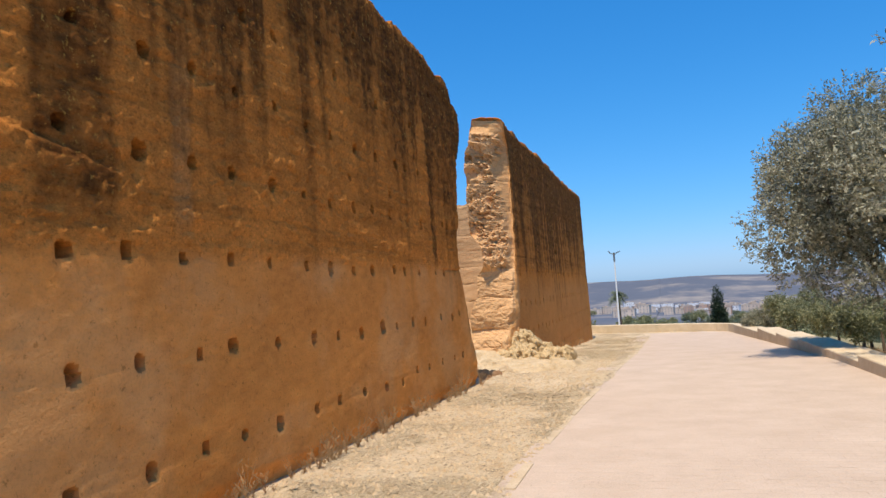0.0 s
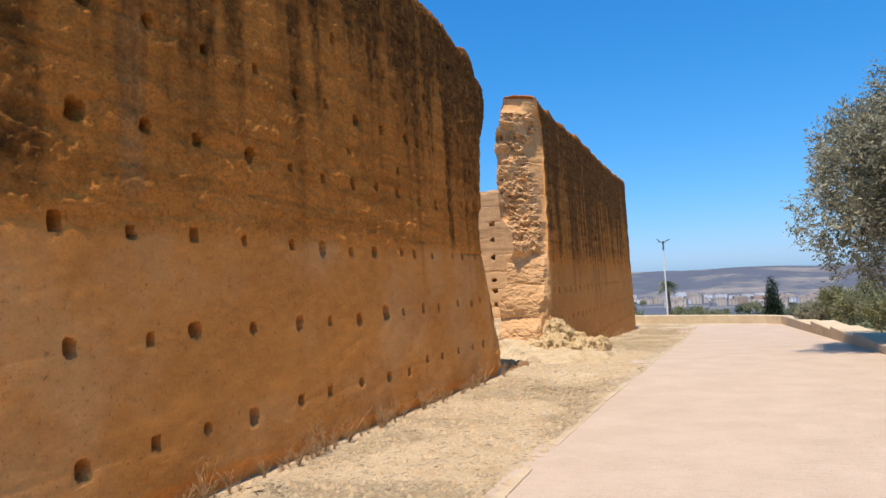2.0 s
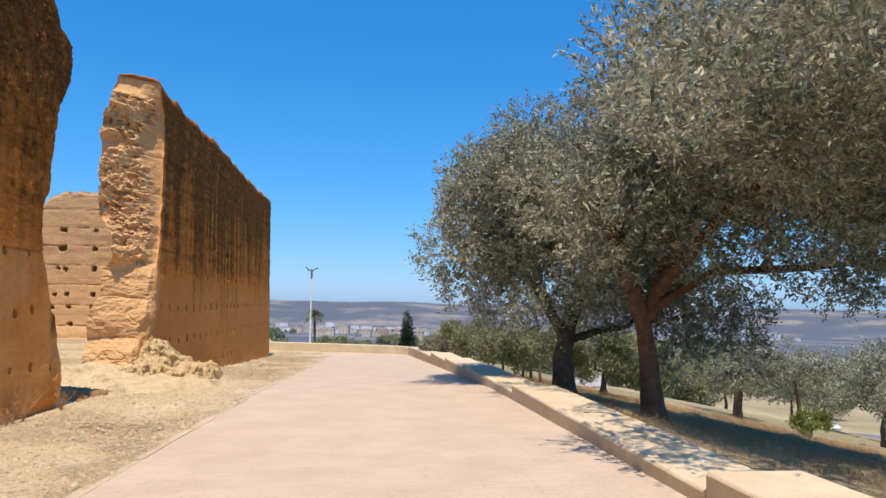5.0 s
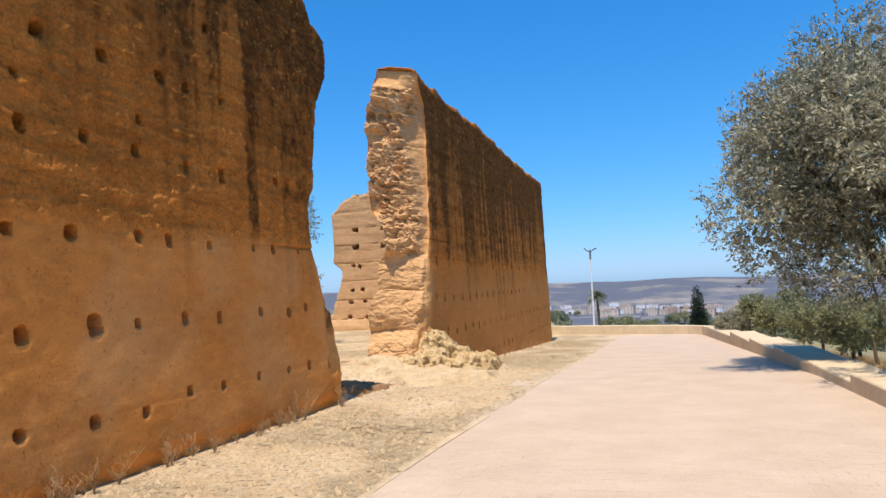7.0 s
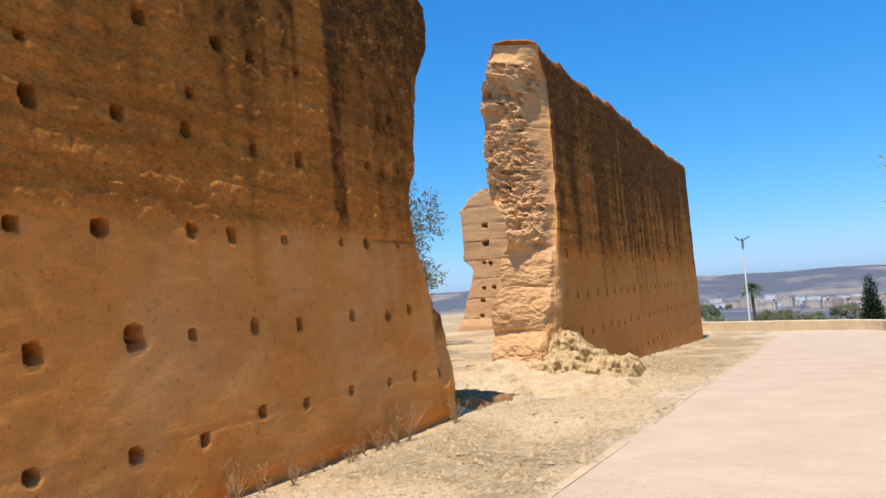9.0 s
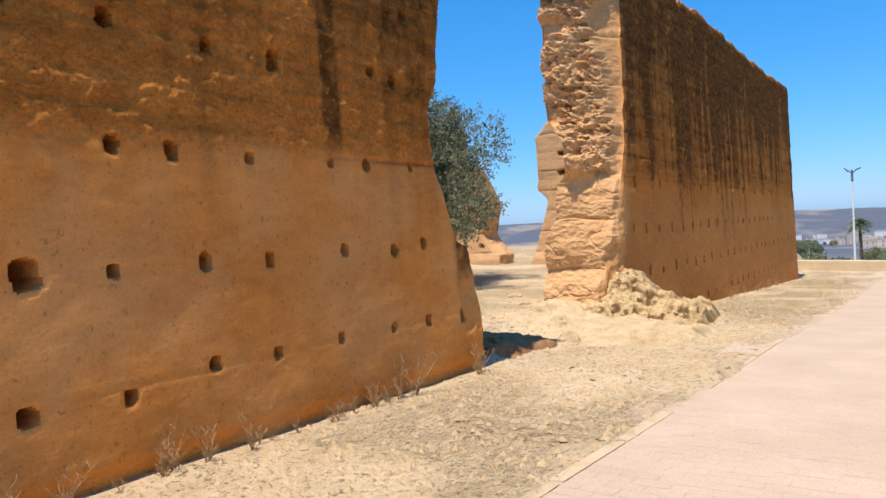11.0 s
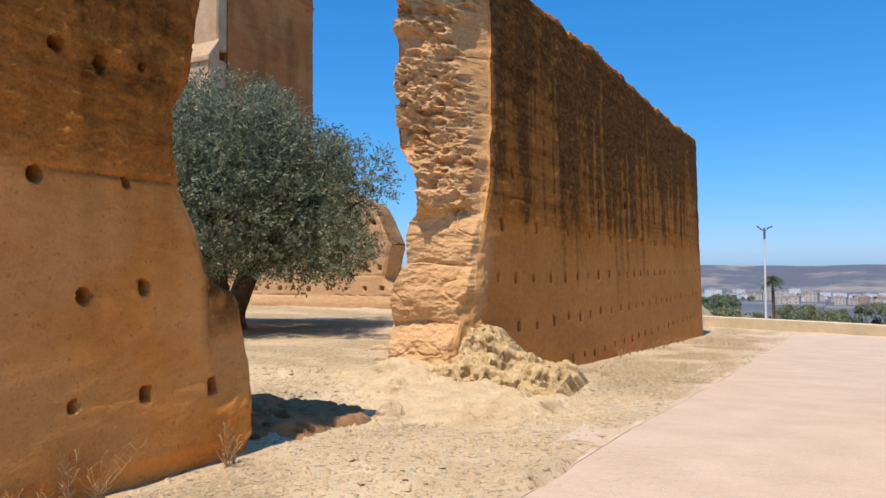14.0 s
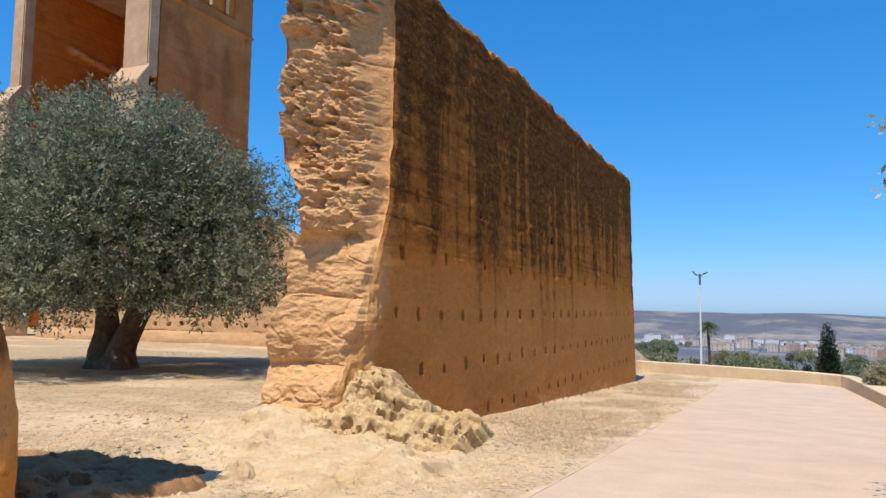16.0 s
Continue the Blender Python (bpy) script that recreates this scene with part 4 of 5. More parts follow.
def straw(n, seed, x0, x1, y0, y1, length, lift, gate, mat=None):
    r = np.random.RandomState(seed)
    x, y = r.uniform(x0, x1, n), r.uniform(y0, y1, n)
    keep = r.rand(n) < gate(x, y)
    x, y = x[keep], y[keep]
    m = len(x)
    z = ground_z(x, y) + 0.004
    a = r.uniform(0, 6.28, m)
    ln = length * r.uniform(0.4, 1.3, m)
    up = lift * r.rand(m) ** 2
    d = np.stack([np.cos(a) * np.cos(up), np.sin(a) * np.cos(up), np.sin(up)], -1)
    side = np.stack([-np.sin(a), np.cos(a), 0.4 * np.ones(m)], -1) * 0.0022
    p = np.stack([x, y, z], -1)
    V = np.stack([p - side, p + side, p + d * ln[:, None]], 1)
    return mesh_of("straw", V.reshape(-1, 3), np.arange(3 * m).reshape(-1, 3), mat or M_STRAW, smooth=False)


def verge_gate(x, y):
    bare = 1 - 0.85 * sstep(9.8, 11.5, y) * sstep(18.0, 16.0, y)
    return np.clip(0.12 + sstep(-0.06, 0.12, fbm(x * 0.7, y * 0.7, 41, 5)), 0, 1) * bare * sstep(-5.9, -5.4, x) * sstep(left_edge(y) + 0.03, left_edge(y) - 0.15, x)


tagged(new("straw", straw(190000, 14, -5.9, -3.3, -2, 20, 0.075, 0.5, verge_gate)), "flattened dry straw on the verge", "dry grass", kind="stuff")
tagged(new("dry_grass", straw(60000, 15, -5.9, -2.9, 17, 37, 0.14, 1.1, verge_gate)), "dry straw grass along the far verge", "dry grass", kind="stuff")
tagged(new("dry_grass", straw(22000, 16, -22, -7.8, 13, 32, 0.16, 1.2, lambda x, y: 0.9 * sstep(0.0, 0.2, fbm(x * 0.25, y * 0.6, 43, 5)))), "thin dry grass on the court floor", "dry grass", kind="stuff")


def weed_mesh(seed, height=0.34, stems=9):
    r = np.random.RandomState(seed)
    pile = Pile()
    for s in range(stems):
        a, lean = r.uniform(0, 6.28), r.uniform(0.1, 0.75)
        h = height * r.uniform(0.4, 1.1)
        t = np.linspace(0, 1, 5)
        p = np.stack([np.cos(a) * lean * h * t ** 1.3, np.sin(a) * lean * h * t ** 1.3, h * t], -1) + r.uniform(-0.012, 0.012, (5, 3)) * t[:, None]
        tube(pile, p, 0.0035 * (1 - 0.7 * t), 4)
        for k in range(r.randint(2, 5)):
            j = r.randint(1, 4)
            b = r.uniform(0, 6.28)
            q = np.stack([p[j] + np.array([np.cos(b) * 0.7, np.sin(b) * 0.7, 0.6]) * 0.11 * w * r.uniform(0.5, 1.1) for w in np.linspace(0, 1, 3)])
            tube(pile, q, [0.0024, 0.002, 0.0035], 4)
    return pile.mesh("dry_weed", M_WEED, False)


weeds = [tagged(new("dry_weed", weed_mesh(200 + i, 0.22 + 0.09 * i, 7 + 2 * i)), "brittle brown dry weed at the wall foot", "weed", "weeds along the wall") for i in range(4)]
spots = [(-5.86 + 0.10 * rng.rand(), y, rng.uniform(0.35, 0.85)) for y in np.sort(rng.uniform(-0.6, 9.7, 78))] + [(-5.84, 9.55, 1.15), (-5.8, 9.75, 1.0), (-5.86, 9.35, 0.9), (-5.78, 10.9, 1.1), (-5.82, 11.02, 0.9)]
spots += [(-5.8 + 0.1 * rng.rand(), y, rng.uniform(0.6, 1.0)) for y in np.arange(23, 31, 0.6)]
spots += [(1.22 + 0.04 * rng.rand(), y, rng.uniform(0.25, 0.5)) for y in (5.4, 6.3, 6.9, 7.8, 8.3, 9.5, 10.6, 11.2, 12.9, 14.4, 15.1, 17.5, 19.0, 22.3)]
for i, (x, y, s) in enumerate(spots):
    if i < 4:
        stand(weeds[i], x, y, 0.01, i, s)
    else:
        w = copy_thing(weeds[i % 4], Matrix.Identity(4))
        stand(w, x, y, 0.01, i * 2.1, s)

tagged(new("dry_grass", straw(110000, 17, 1.95, 14, 3, 30, 0.26, 1.2, lambda x, y: 0.35 + sstep(-0.05, 0.1, fbm(x * 0.6, y * 0.6, 45, 4)), M_WEED)), "long brown dry grass on the bank behind the kerb", "dry grass", kind="stuff")
tagged(new("straw", straw(9000, 18, -3.6, -2.9, -2, 18, 0.06, 0.2, lambda x, y: 0.5 * sstep(0.45, 0.0, x - left_edge(y)) ** 2)), "loose straw blown on the paving edge", "dry grass", kind="stuff")

# ---- trees ----


def crown_mesh(name, lobes, twigs, per, leaf, width, seed, mat, spread=0.9, inner=0.3, twig_len=0.28, droop=0.0):
    """Leaves on twigs over the skin and inside of overlapping lobes (x, y, z, radius)."""
    r = np.random.RandomState(seed)
    L = np.array(lobes, float)
    area = L[:, 3] ** 2
    pick = r.choice(len(L), twigs, p=area / area.sum())
    d = r.normal(size=(twigs, 3))
    d /= np.linalg.norm(d, axis=1)[:, None]
    rad = np.where(r.rand(twigs) < inner, r.uniform(0.35, 0.8, twigs), r.uniform(0.8, 1.08, twigs))
    p = L[pick, :3] + d * (L[pick, 3] * rad)[:, None] * np.array([1, 1, 0.85])
    # leave out what lies deep inside another lobe
    deep = np.zeros(twigs, bool)
    for l in L:
        deep |= np.linalg.norm(p - l[:3], axis=1) < l[3] * 0.55
    keep = ~deep | (r.rand(twigs) < 0.3)
    p, d = p[keep], d[keep]
    n = len(p)
    td = d + np.array([0, 0, 0.45 - droop]) + r.normal(size=(n, 3)) * 0.45
    td /= np.linalg.norm(td, axis=1)[:, None]
    j = np.linspace(0, 1, per)[None, :, None]
    q = p[:, None, :] + td[:, None, :] * twig_len * r.uniform(0.5, 1.3, (n, 1, 1)) * j + r.normal(size=(n, per, 3)) * twig_len * 0.10
    ld = td[:, None, :] * 0.55 + r.normal(size=(n, per, 3)) * spread * 0.6
    ld /= np.linalg.norm(ld, axis=2)[..., None]
    sd = np.cross(ld, r.normal(size=(n, per, 3)))
    sd /= np.linalg.norm(sd, axis=2)[..., None] + 1e-9
    ln = leaf * r.uniform(0.6, 1.25, (n, per, 1))
    w = width * r.uniform(0.7, 1.2, (n, per, 1))
    V = np.stack([q, q + ld * ln * 0.45 + sd * w * 0.5, q + ld * ln, q + ld * ln * 0.45 - sd * w * 0.5], 2)
    # broad leaf sprays inside, which close the crown
    k = max(300, twigs // 3)
    pk = r.choice(len(L), k, p=area / area.sum())
    c = r.normal(size=(k, 3))
    c /= np.linalg.norm(c, axis=1)[:, None]
    c = L[pk, :3] + c * (L[pk, 3] * r.uniform(0.2, 0.75, k))[:, None]
    a, b = r.normal(size=(k, 3)) * leaf * 0.5, r.normal(size=(k, 3)) * leaf * 0.3
    V = np.concatenate([V.reshape(-1, 4, 3), np.stack([c - a, c - b, c + a, c + b], 1)])
    m = len(V)
    return mesh_of(name, V.reshape(-1, 3), np.arange(4 * m).reshape(-1, 4), mat, smooth=False)


def lobes_on(center, radii, count, size, seed, low=-0.5):
    r = np.random.RandomState(seed)
    out = []
    while len(out) < count:
        d = r.normal(size=3)
        d /= np.linalg.norm(d)
        if d[2] < low:
            continue
        k = r.uniform(0.5, 0.95)
        out.append((*(np.array(center) + d * np.array(radii) * k), size * r.uniform(0.65, 1.25)))
    return out


def limbs(seed, base_r, paths, name, mat):
    pile = Pile()
    for i, (pts, r0, r1) in enumerate(paths):
        p = np.array(pts, float)
        t = np.linspace(0, 1, 14)
        seg = np.linspace(0, 1, len(p))
        q = np.stack([np.interp(t, seg, p[:, k]) for k in range(3)], -1)
        q = q + 0.05 * np.stack([fbm(t * 4 + i, t * 0 + k, seed, 3) for k in range(3)], -1) * (1 + r0 * 4)
        flare = 1 + 0.55 * np.exp(-t * 9) * (i == 0 or pts[0][2] <= 0.05)
        tube(pile, q, (r0 + (r1 - r0) * t) * flare, 16, seed + i, 0.35)
    return pile.mesh(name, mat)


def tree(name, x, y, paths, lobes, twigs, per, leaf, width, seed, bark, leafmat, label, group="", inner=0.3, twig_len=0.28, z=None):
    ob = empty(name, Matrix.Translation((x, y, (float(ground_z(x, y)) if z is None else z) - 0.05)), label, "tree", group)
    part("trunk", limbs(seed, 0.3, paths, "trunk", bark), ob)
    part("crown", crown_mesh("crown", lobes, twigs, per, leaf, width, seed, leafmat, inner=inner, twig_len=twig_len), ob)
    return ob


# big olive behind the kerb, with a second, darker one past it
far_lobes = lobes_on((0.35, 0.0, 4.15), (2.7, 2.8, 2.0), 40, 0.85, 301, -0.75) + [(-2.5, -0.4, 3.1, 0.8), (-1.9, -0.6, 2.3, 0.75), (2.0, 0, 2.4, 0.8), (0.3, -1.2, 2.5, 0.8), (-1.5, -0.5, 2.0, 0.7), (-0.8, -0.9, 1.9, 0.65), (0.8, 0.4, 2.0, 0.8), (1.5, 0.5, 2.2, 0.8), (-2.2, -0.2, 2.5, 0.7), (-1.2, 0.6, 2.2, 0.8), (-2.4, 0.3, 1.9, 0.5)]
far_lobes = [b for b in far_lobes if not (b[2] - b[3] < 1.62 and b[0] < -1.3)]
tree("olive_tree", 3.05, 15.4, [([(0, 0, -0.1), (-0.05, 0, 0.9), (0.1, 0.05, 1.7), (0.5, 0.1, 2.6), (0.8, 0.2, 4.0)], 0.24, 0.09), ([(0.0, 0, 1.3), (-0.5, -0.1, 2.1), (-1.2, -0.2, 3.0), (-1.7, -0.2, 4.2)], 0.13, 0.05),
                                ([(0.1, 0, 1.25), (0.8, 0.1, 1.45), (1.5, 0.2, 1.5), (2.2, 0.2, 2.4)], 0.09, 0.04), ([(0.3, 0, 2.2), (0.2, 0.8, 3.2), (0.1, 1.2, 4.5)], 0.1, 0.04)],
     far_lobes, 15000, 12, 0.105, 0.034, 302, M_BARK, M_OLIVE, "spreading grey-green olive tree with a dark trunk behind the kerb", "olive trees by the path")
# lobes past y -5.5 are added, mostly out of view, to shade kerb and bank
near_lobes = (lobes_on((2.1, -0.3, 5.2), (3.7, 3.8, 2.5), 62, 1.05, 311, -0.6) + lobes_on((2.6, -2.6, 4.5), (2.6, 2.4, 1.6), 22, 0.9, 312, -0.8)
              + [(-1.9, -0.8, 3.9, 0.8), (-1.5, -1.6, 3.4, 0.8), (-1.0, -0.6, 5.0, 0.9), (3.6, -1.0, 2.7, 0.8), (4.4, -0.2, 3.0, 0.8), (1.2, 0.8, 2.0, 0.8), (2.0, 1.0, 1.8, 0.8), (1.0, 1.5, 3.0, 1.0), (0.2, -1.2, 3.5, 0.8), (-0.7, -1.4, 4.2, 0.9),
                 (-1.0, -3.5, 4.8, 0.8), (-1.6, -5.0, 4.5, 0.7), (-2.3, -6.3, 4.3, 0.6), (1.0, -0.8, 3.4, 0.8), (1.6, -1.0, 2.7, 0.65), (2.6, -1.4, 2.7, 0.7), (3.6, -1.6, 2.7, 0.7), (0.7, -1.0, 2.9, 0.6), (-0.9, -0.7, 3.0, 0.7), (1.8, 0.6, 1.4, 0.7), (0.75, 0.7, 1.35, 0.45), (0.7, 0.9, 0.85, 0.4), (1.0, 0.5, 2.0, 0.6), (-0.5, 0.8, 2.3, 0.55), (-0.9, 0.4, 2.6, 0.6), (0.3, 0.5, 2.6, 0.6), (-0.6, -6.5, 4.9, 0.8), (0.3, -7.0, 5.0, 0.9), (1.3, -6.5, 5.0, 0.9), (2.2, -6.0, 4.9, 0.9), (3.2, -5.6, 4.6, 0.9), (0.0, -5.6, 5.2, 0.8), (-2.0, -7.2, 4.6, 0.75), (-1.4, -7.6, 4.9, 0.8), (-1.8, -8.2, 4.8, 0.6)]
              + lobes_on((1.6, -4.4, 5.0), (2.4, 1.8, 1.3), 14, 0.85, 314, -0.8))
tree("olive_tree", 3.75, 12.4, [([(0.1, 0, -0.1), (0.0, 0, 0.8), (-0.05, 0, 1.7), (-0.4, 0.0, 2.6), (-0.7, 0, 4.2)], 0.18, 0.09), ([(-0.02, 0, 1.8), (0.35, 0.1, 2.8), (0.9, 0, 4.0), (1.6, -0.3, 5.4)], 0.14, 0.06),
                                ([(0.1, 0, 2.0), (1.2, -0.2, 2.7), (2.6, -0.6, 2.75), (4.2, -0.8, 2.9)], 0.10, 0.04), ([(0.2, 0, 2.3), (0.6, -1.4, 3.4), (1.2, -2.8, 4.4)], 0.13, 0.05),
                                ([(-0.3, 0, 2.5), (-1.0, -0.5, 3.6), (-1.6, -0.9, 4.8)], 0.1, 0.04)],
     near_lobes, 30000, 12, 0.105, 0.034, 313, M_BARK_RED, M_OLIVE, "large old olive tree with reddish forked trunk beside the path", "olive trees by the path")
# olive in the court
court_lobes = lobes_on((0.1, 0, 3.85), (3.9, 3.9, 2.65), 70, 0.98, 321, -0.42) + [(4.3, -1.0, 2.1, 0.75), (3.4, -0.5, 1.9, 0.8), (5.0, -1.2, 2.3, 0.6), (-3.6, -0.5, 2.0, 1.0), (1.5, -3.2, 2.0, 1.0), (-1.4, -3.4, 2.1, 1.0)]
court_lobes += [(k * math.cos(a), k * math.sin(a), 2.2 + 0.12 * math.sin(5 * a), 0.78) for k, count in ((3.4, 13), (2.3, 9), (1.3, 4)) for a in np.linspace(0, 2 * math.pi, count, endpoint=False)]
tree("olive_tree", -16.2, 21.3, [([(-0.3, 0, -0.1), (-0.35, 0, 0.5), (-0.25, 0, 1.3), (-0.4, 0, 2.2), (-1.2, 0.2, 3.6)], 0.38, 0.16), ([(0.2, 0, -0.1), (0.3, 0, 0.5), (0.7, 0, 1.3), (1.1, 0, 2.1), (1.9, 0, 3.6)], 0.40, 0.16),
                                 ([(-0.3, 0, 1.5), (-1.2, -0.6, 2.2), (-2.6, -1.0, 3.0)], 0.13, 0.05), ([(0.9, 0, 1.7), (1.9, -0.5, 2.3), (3.2, -0.6, 2.9)], 0.13, 0.05)],
     court_lobes, 20000, 12, 0.12, 0.038, 322, M_BARK, M_OLIVE_DARK, "round dense olive tree with twin trunks on the court floor", twig_len=0.3, z=-0.08)


def small_tree(seed, height, mat, twigs=700, per=8, leaf=0.3, width=0.16, wide=0.45, name="park_tree", label="bushy green tree on the slope below the terrace", bark=M_BARK):
    r = np.random.RandomState(seed)
    lob = lobes_on((0, 0, height * 0.62), (height * wide, height * wide, height * 0.34), 16, height * 0.17, seed, -0.8)
    return tree(name, 0, 0, [([(0, 0, -0.2), (0.05, 0, height * 0.2), (0.1 * height * r.uniform(-1, 1), 0, height * 0.6)], 0.035 * height, 0.012 * height)], lob, twigs, per, leaf, width, seed,
                bark, mat, label, "trees below the terrace", twig_len=height * 0.07)


parks = [small_tree(401, 5.0, M_BUSH, 1500, 9, 0.16, 0.06), small_tree(402, 4.2, M_OLIVE, 1500, 9, 0.15, 0.05), small_tree(403, 6.0, M_OLIVE, 1500, 9, 0.2, 0.08)]
r = np.random.RandomState(41)
park_spots = [(17, 34), (21, 27), (15, 30), (19, 38), (14, 24), (24, 33), (29, 45), (22, 52), (34, 40), (16, 48), (38, 58), (36, 31), (28, 24), (44, 48), (33, 66), (20, 68), (55, 66), (60, 90), (11, 60), (31, 52), (26, 78), (42, 92), (70, 70), (50, 36), (17, 19)]
for i, (x, y) in enumerate(park_spots):
    ob = parks[i] if i < 3 else copy_thing(parks[i % 3], Matrix.Identity(4))
    tall = (5.0, 4.2, 6.0)[i % 3]
    room = 1.5 - (0.06 if x < 1.2 * (y - 12) * 0.45 else 0.04) * math.hypot(x, y) - float(ground_z(x, y))
    stand(ob, x, y, 0.1, i * 1.7, min(r.uniform(0.8, 1.15), max(0.35, room / tall)))
low = small_tree(411, 1.9, M_BUSH, 1400, 9, 0.11, 0.035, 0.6, "shrub", "grey-green shrub growing behind the kerb wall")
fresh = small_tree(412, 1.8, M_YELLOWBUSH, 700, 8, 0.12, 0.05, 0.5, "shrub", "fresh yellow-green shrub in the dry park")
placed = []
dry = small_tree(413, 1.3, M_OLIVE, 1300, 9, 0.12, 0.02, 0.7, "shrub", "dull grey dry shrub in the park grass")
for i, (x, y, s, kind) in enumerate([(3.2, 20.5, 0.85, low), (4.3, 22.5, 1.0, low), (3.6, 25.5, 0.9, low), (5.2, 28, 1.1, low), (3.0, 29.5, 1.1, low), (6.4, 23, 1.3, low), (7.6, 26.0, 1.0, low), (8.8, 24.5, 1.1, low), (11.4, 19.5, 0.55, fresh), (8.6, 8.2, 1.0, dry), (10.5, 10.6, 1.2, dry), (7.4, 6.6, 0.8, dry), (5.4, 5.6, 0.7, dry), (12.5, 13.5, 1.0, dry),
                                     (2.2, 33.0, 1.0, dry), (2.9, 34.5, 1.1, dry)]):
    ob = copy_thing(kind, Matrix.Identity(4)) if kind in placed else kind
    placed.append(kind)
    stand(ob, x, y, 0.12, i * 2.3, s)
orchard = [small_tree(421 + i, 6.5, m, 420, 8, 0.5, 0.22, 0.5, "orchard_tree", "dark green orchard tree in the valley") for i, m in enumerate((M_OLIVE_DARK, M_BUSH, M_OLIVE_DARK))]
n = 0
for i in range(640):
    d, a = r.uniform(75, 680), r.uniform(-0.62, 0.5)
    x, y = -1.4 + d * math.sin(a), 8 + d * math.cos(a)
    size = r.uniform(0.5, 1.05)
    if -0.06 < a < 0.3 and d > 330 and i % 2:
        continue
    if float(away(x, y)) < 25 or (float(ground_z(x, y)) + 6.2 * size - 1.4) / d > (-0.034 if a < -0.09 else -0.042):
        continue
    ob = orchard[n] if n < 3 else copy_thing(orchard[n % 3], Matrix.Identity(4))
    n += 1
    stand(ob, x, y, 0.2, i * 1.3, size)


def cypress(x, y, height, wide, seed):
    lob = [(0, 0, height * t, wide * (0.35 + 0.65 * math.sin(math.pi * min(1, 0.16 + t * 0.86)) ** 0.7) * (1.05 - 0.45 * t)) for t in np.linspace(0.1, 0.95, 16)]
    return tree("cypress_tree", x, y, [([(0, 0, -0.2), (0, 0, height * 0.3), (0, 0, height * 0.8)], 0.2, 0.06)], lob, 3600, 7, 0.22, 0.10, seed, M_BARK, M_CYPRESS, "tall narrow dark green cypress beyond the parapet", "cypresses", twig_len=0.35)


cypress(4.6, 97, 12.3, 1.3, 431)
cypress(2.6, 99, 8.0, 0.7, 432)
yb = small_tree(433, 4.0, M_YELLOWBUSH, 600, 8, 0.35, 0.16, 0.7, "shrub", "yellow-green shrub under the cypress")
stand(yb, 0.8, 93, 0.2, 0, 1.5)


def palm(x, y, height):
    ob = empty("palm_tree", Matrix.Translation((x, y, float(ground_z(x, y)) - 0.1)), "tall date palm behind the street lamp", "tree")
    p = Pile()
    t = np.linspace(0, 1, 30)
    tube(p, np.stack([0.15 * np.sin(t * 3), 0 * t, height * t], -1), 0.24 - 0.06 * t + 0.02 * (np.arange(30) % 2), 10, 5, 0.1)
    part("trunk", p.mesh("trunk", M_BARK), ob)
    rr = np.random.RandomState(441)
    leaf = Pile()
    for i in range(64):
        a, up = rr.uniform(0, 6.28), rr.uniform(-0.5, 1.2)
        s = np.linspace(0, 1, 8)
        ln = 1.55 * rr.uniform(0.7, 1.15)
        rib = np.stack([np.cos(a) * ln * s * math.cos(up * 0.8), np.sin(a) * ln * s * math.cos(up * 0.8), height + ln * (math.sin(up) * s - 0.55 * s ** 2)], -1)
        side = np.array([-math.sin(a), math.cos(a), -0.35])
        for sg in (-1, 1):
            for k in range(1, 8):
                b = rib[k]
                tip = b + (side * sg * 0.6 * (1.1 - 0.6 * s[k]) + (rib[k] - rib[k - 1]) * 0.8)
                w = (rib[k] - rib[k - 1]) * 0.75
                leaf.add(np.stack([b - w * 0.4, b + w * 0.4, tip + w * 0.1, tip]), np.array([[0, 1, 2, 3]]))
    part("crown", leaf.mesh("crown", M_OLIVE_DARK, False), ob, "feathery green palm fronds")


palm(-9.1, 118, 11.9)

# ---- street lamp ----


def street_lamp(x, y, top):
    z = float(ground_z(x, y))
    h = top - z
    ob = empty("street_lamp", Matrix.Translation((x, y, z)), "tall pale steel street lamp with two angled heads", "street lamp")
    p = Pile()
    t = np.linspace(0, 1, 12)
    tube(p, np.stack([0 * t, 0 * t, (h - 1.0) * t], -1), 0.11 - 0.04 * t, 12)
    part("pole", p.mesh("pole", M_METAL), ob)
    p = Pile()
    tube(p, np.stack([0 * t, 0 * t, h - 1.0 + 1.0 * t], -1), 0.10 + 0 * t, 10)
    part("collar", p.mesh("collar", M_GREY), ob)
    for sg, tilt in ((-1, 0.85), (1, 0.4)):
        p = Pile()
        tube(p, [(0, 0, h - 0.28), (sg * 0.16, 0, h - 0.17), (sg * 0.3, 0, h - 0.04)], [0.05, 0.04, 0.04], 8)
        arm = part("arm", p.mesh("arm", M_GREY), ob)
        bm = box_bm(-0.25, -0.16, -0.05, 0.25, 0.16, 0.05, 0.025)
        part("lamp_head", bm_mesh("lamp_head", bm, M_GREY), arm, "dark lamp head", Matrix.Translation((sg * 0.46, 0, h + 0.05)) @ Euler((0, -sg * tilt, 0)).to_matrix().to_4x4())


street_lamp(-6.96, 78.9, 5.15)

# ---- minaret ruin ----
# light and shade put into the colours: shaded sides, shaded recess, sunlit buttresses
M_TOWER = earth_material("shaded_minaret_masonry", (0.50, 0.205, 0.075), (0.36, 0.13, 0.042))
M_RECESS = earth_material("shaded_recess_earth", (0.66, 0.22, 0.04), (0.50, 0.15, 0.025))
M_TOWER_LIT = plain("sunlit_minaret_stone", (0.46, 0.30, 0.17), (0.60, 0.42, 0.26), 1.2, 0.95, 0.02, fine_scale=14)


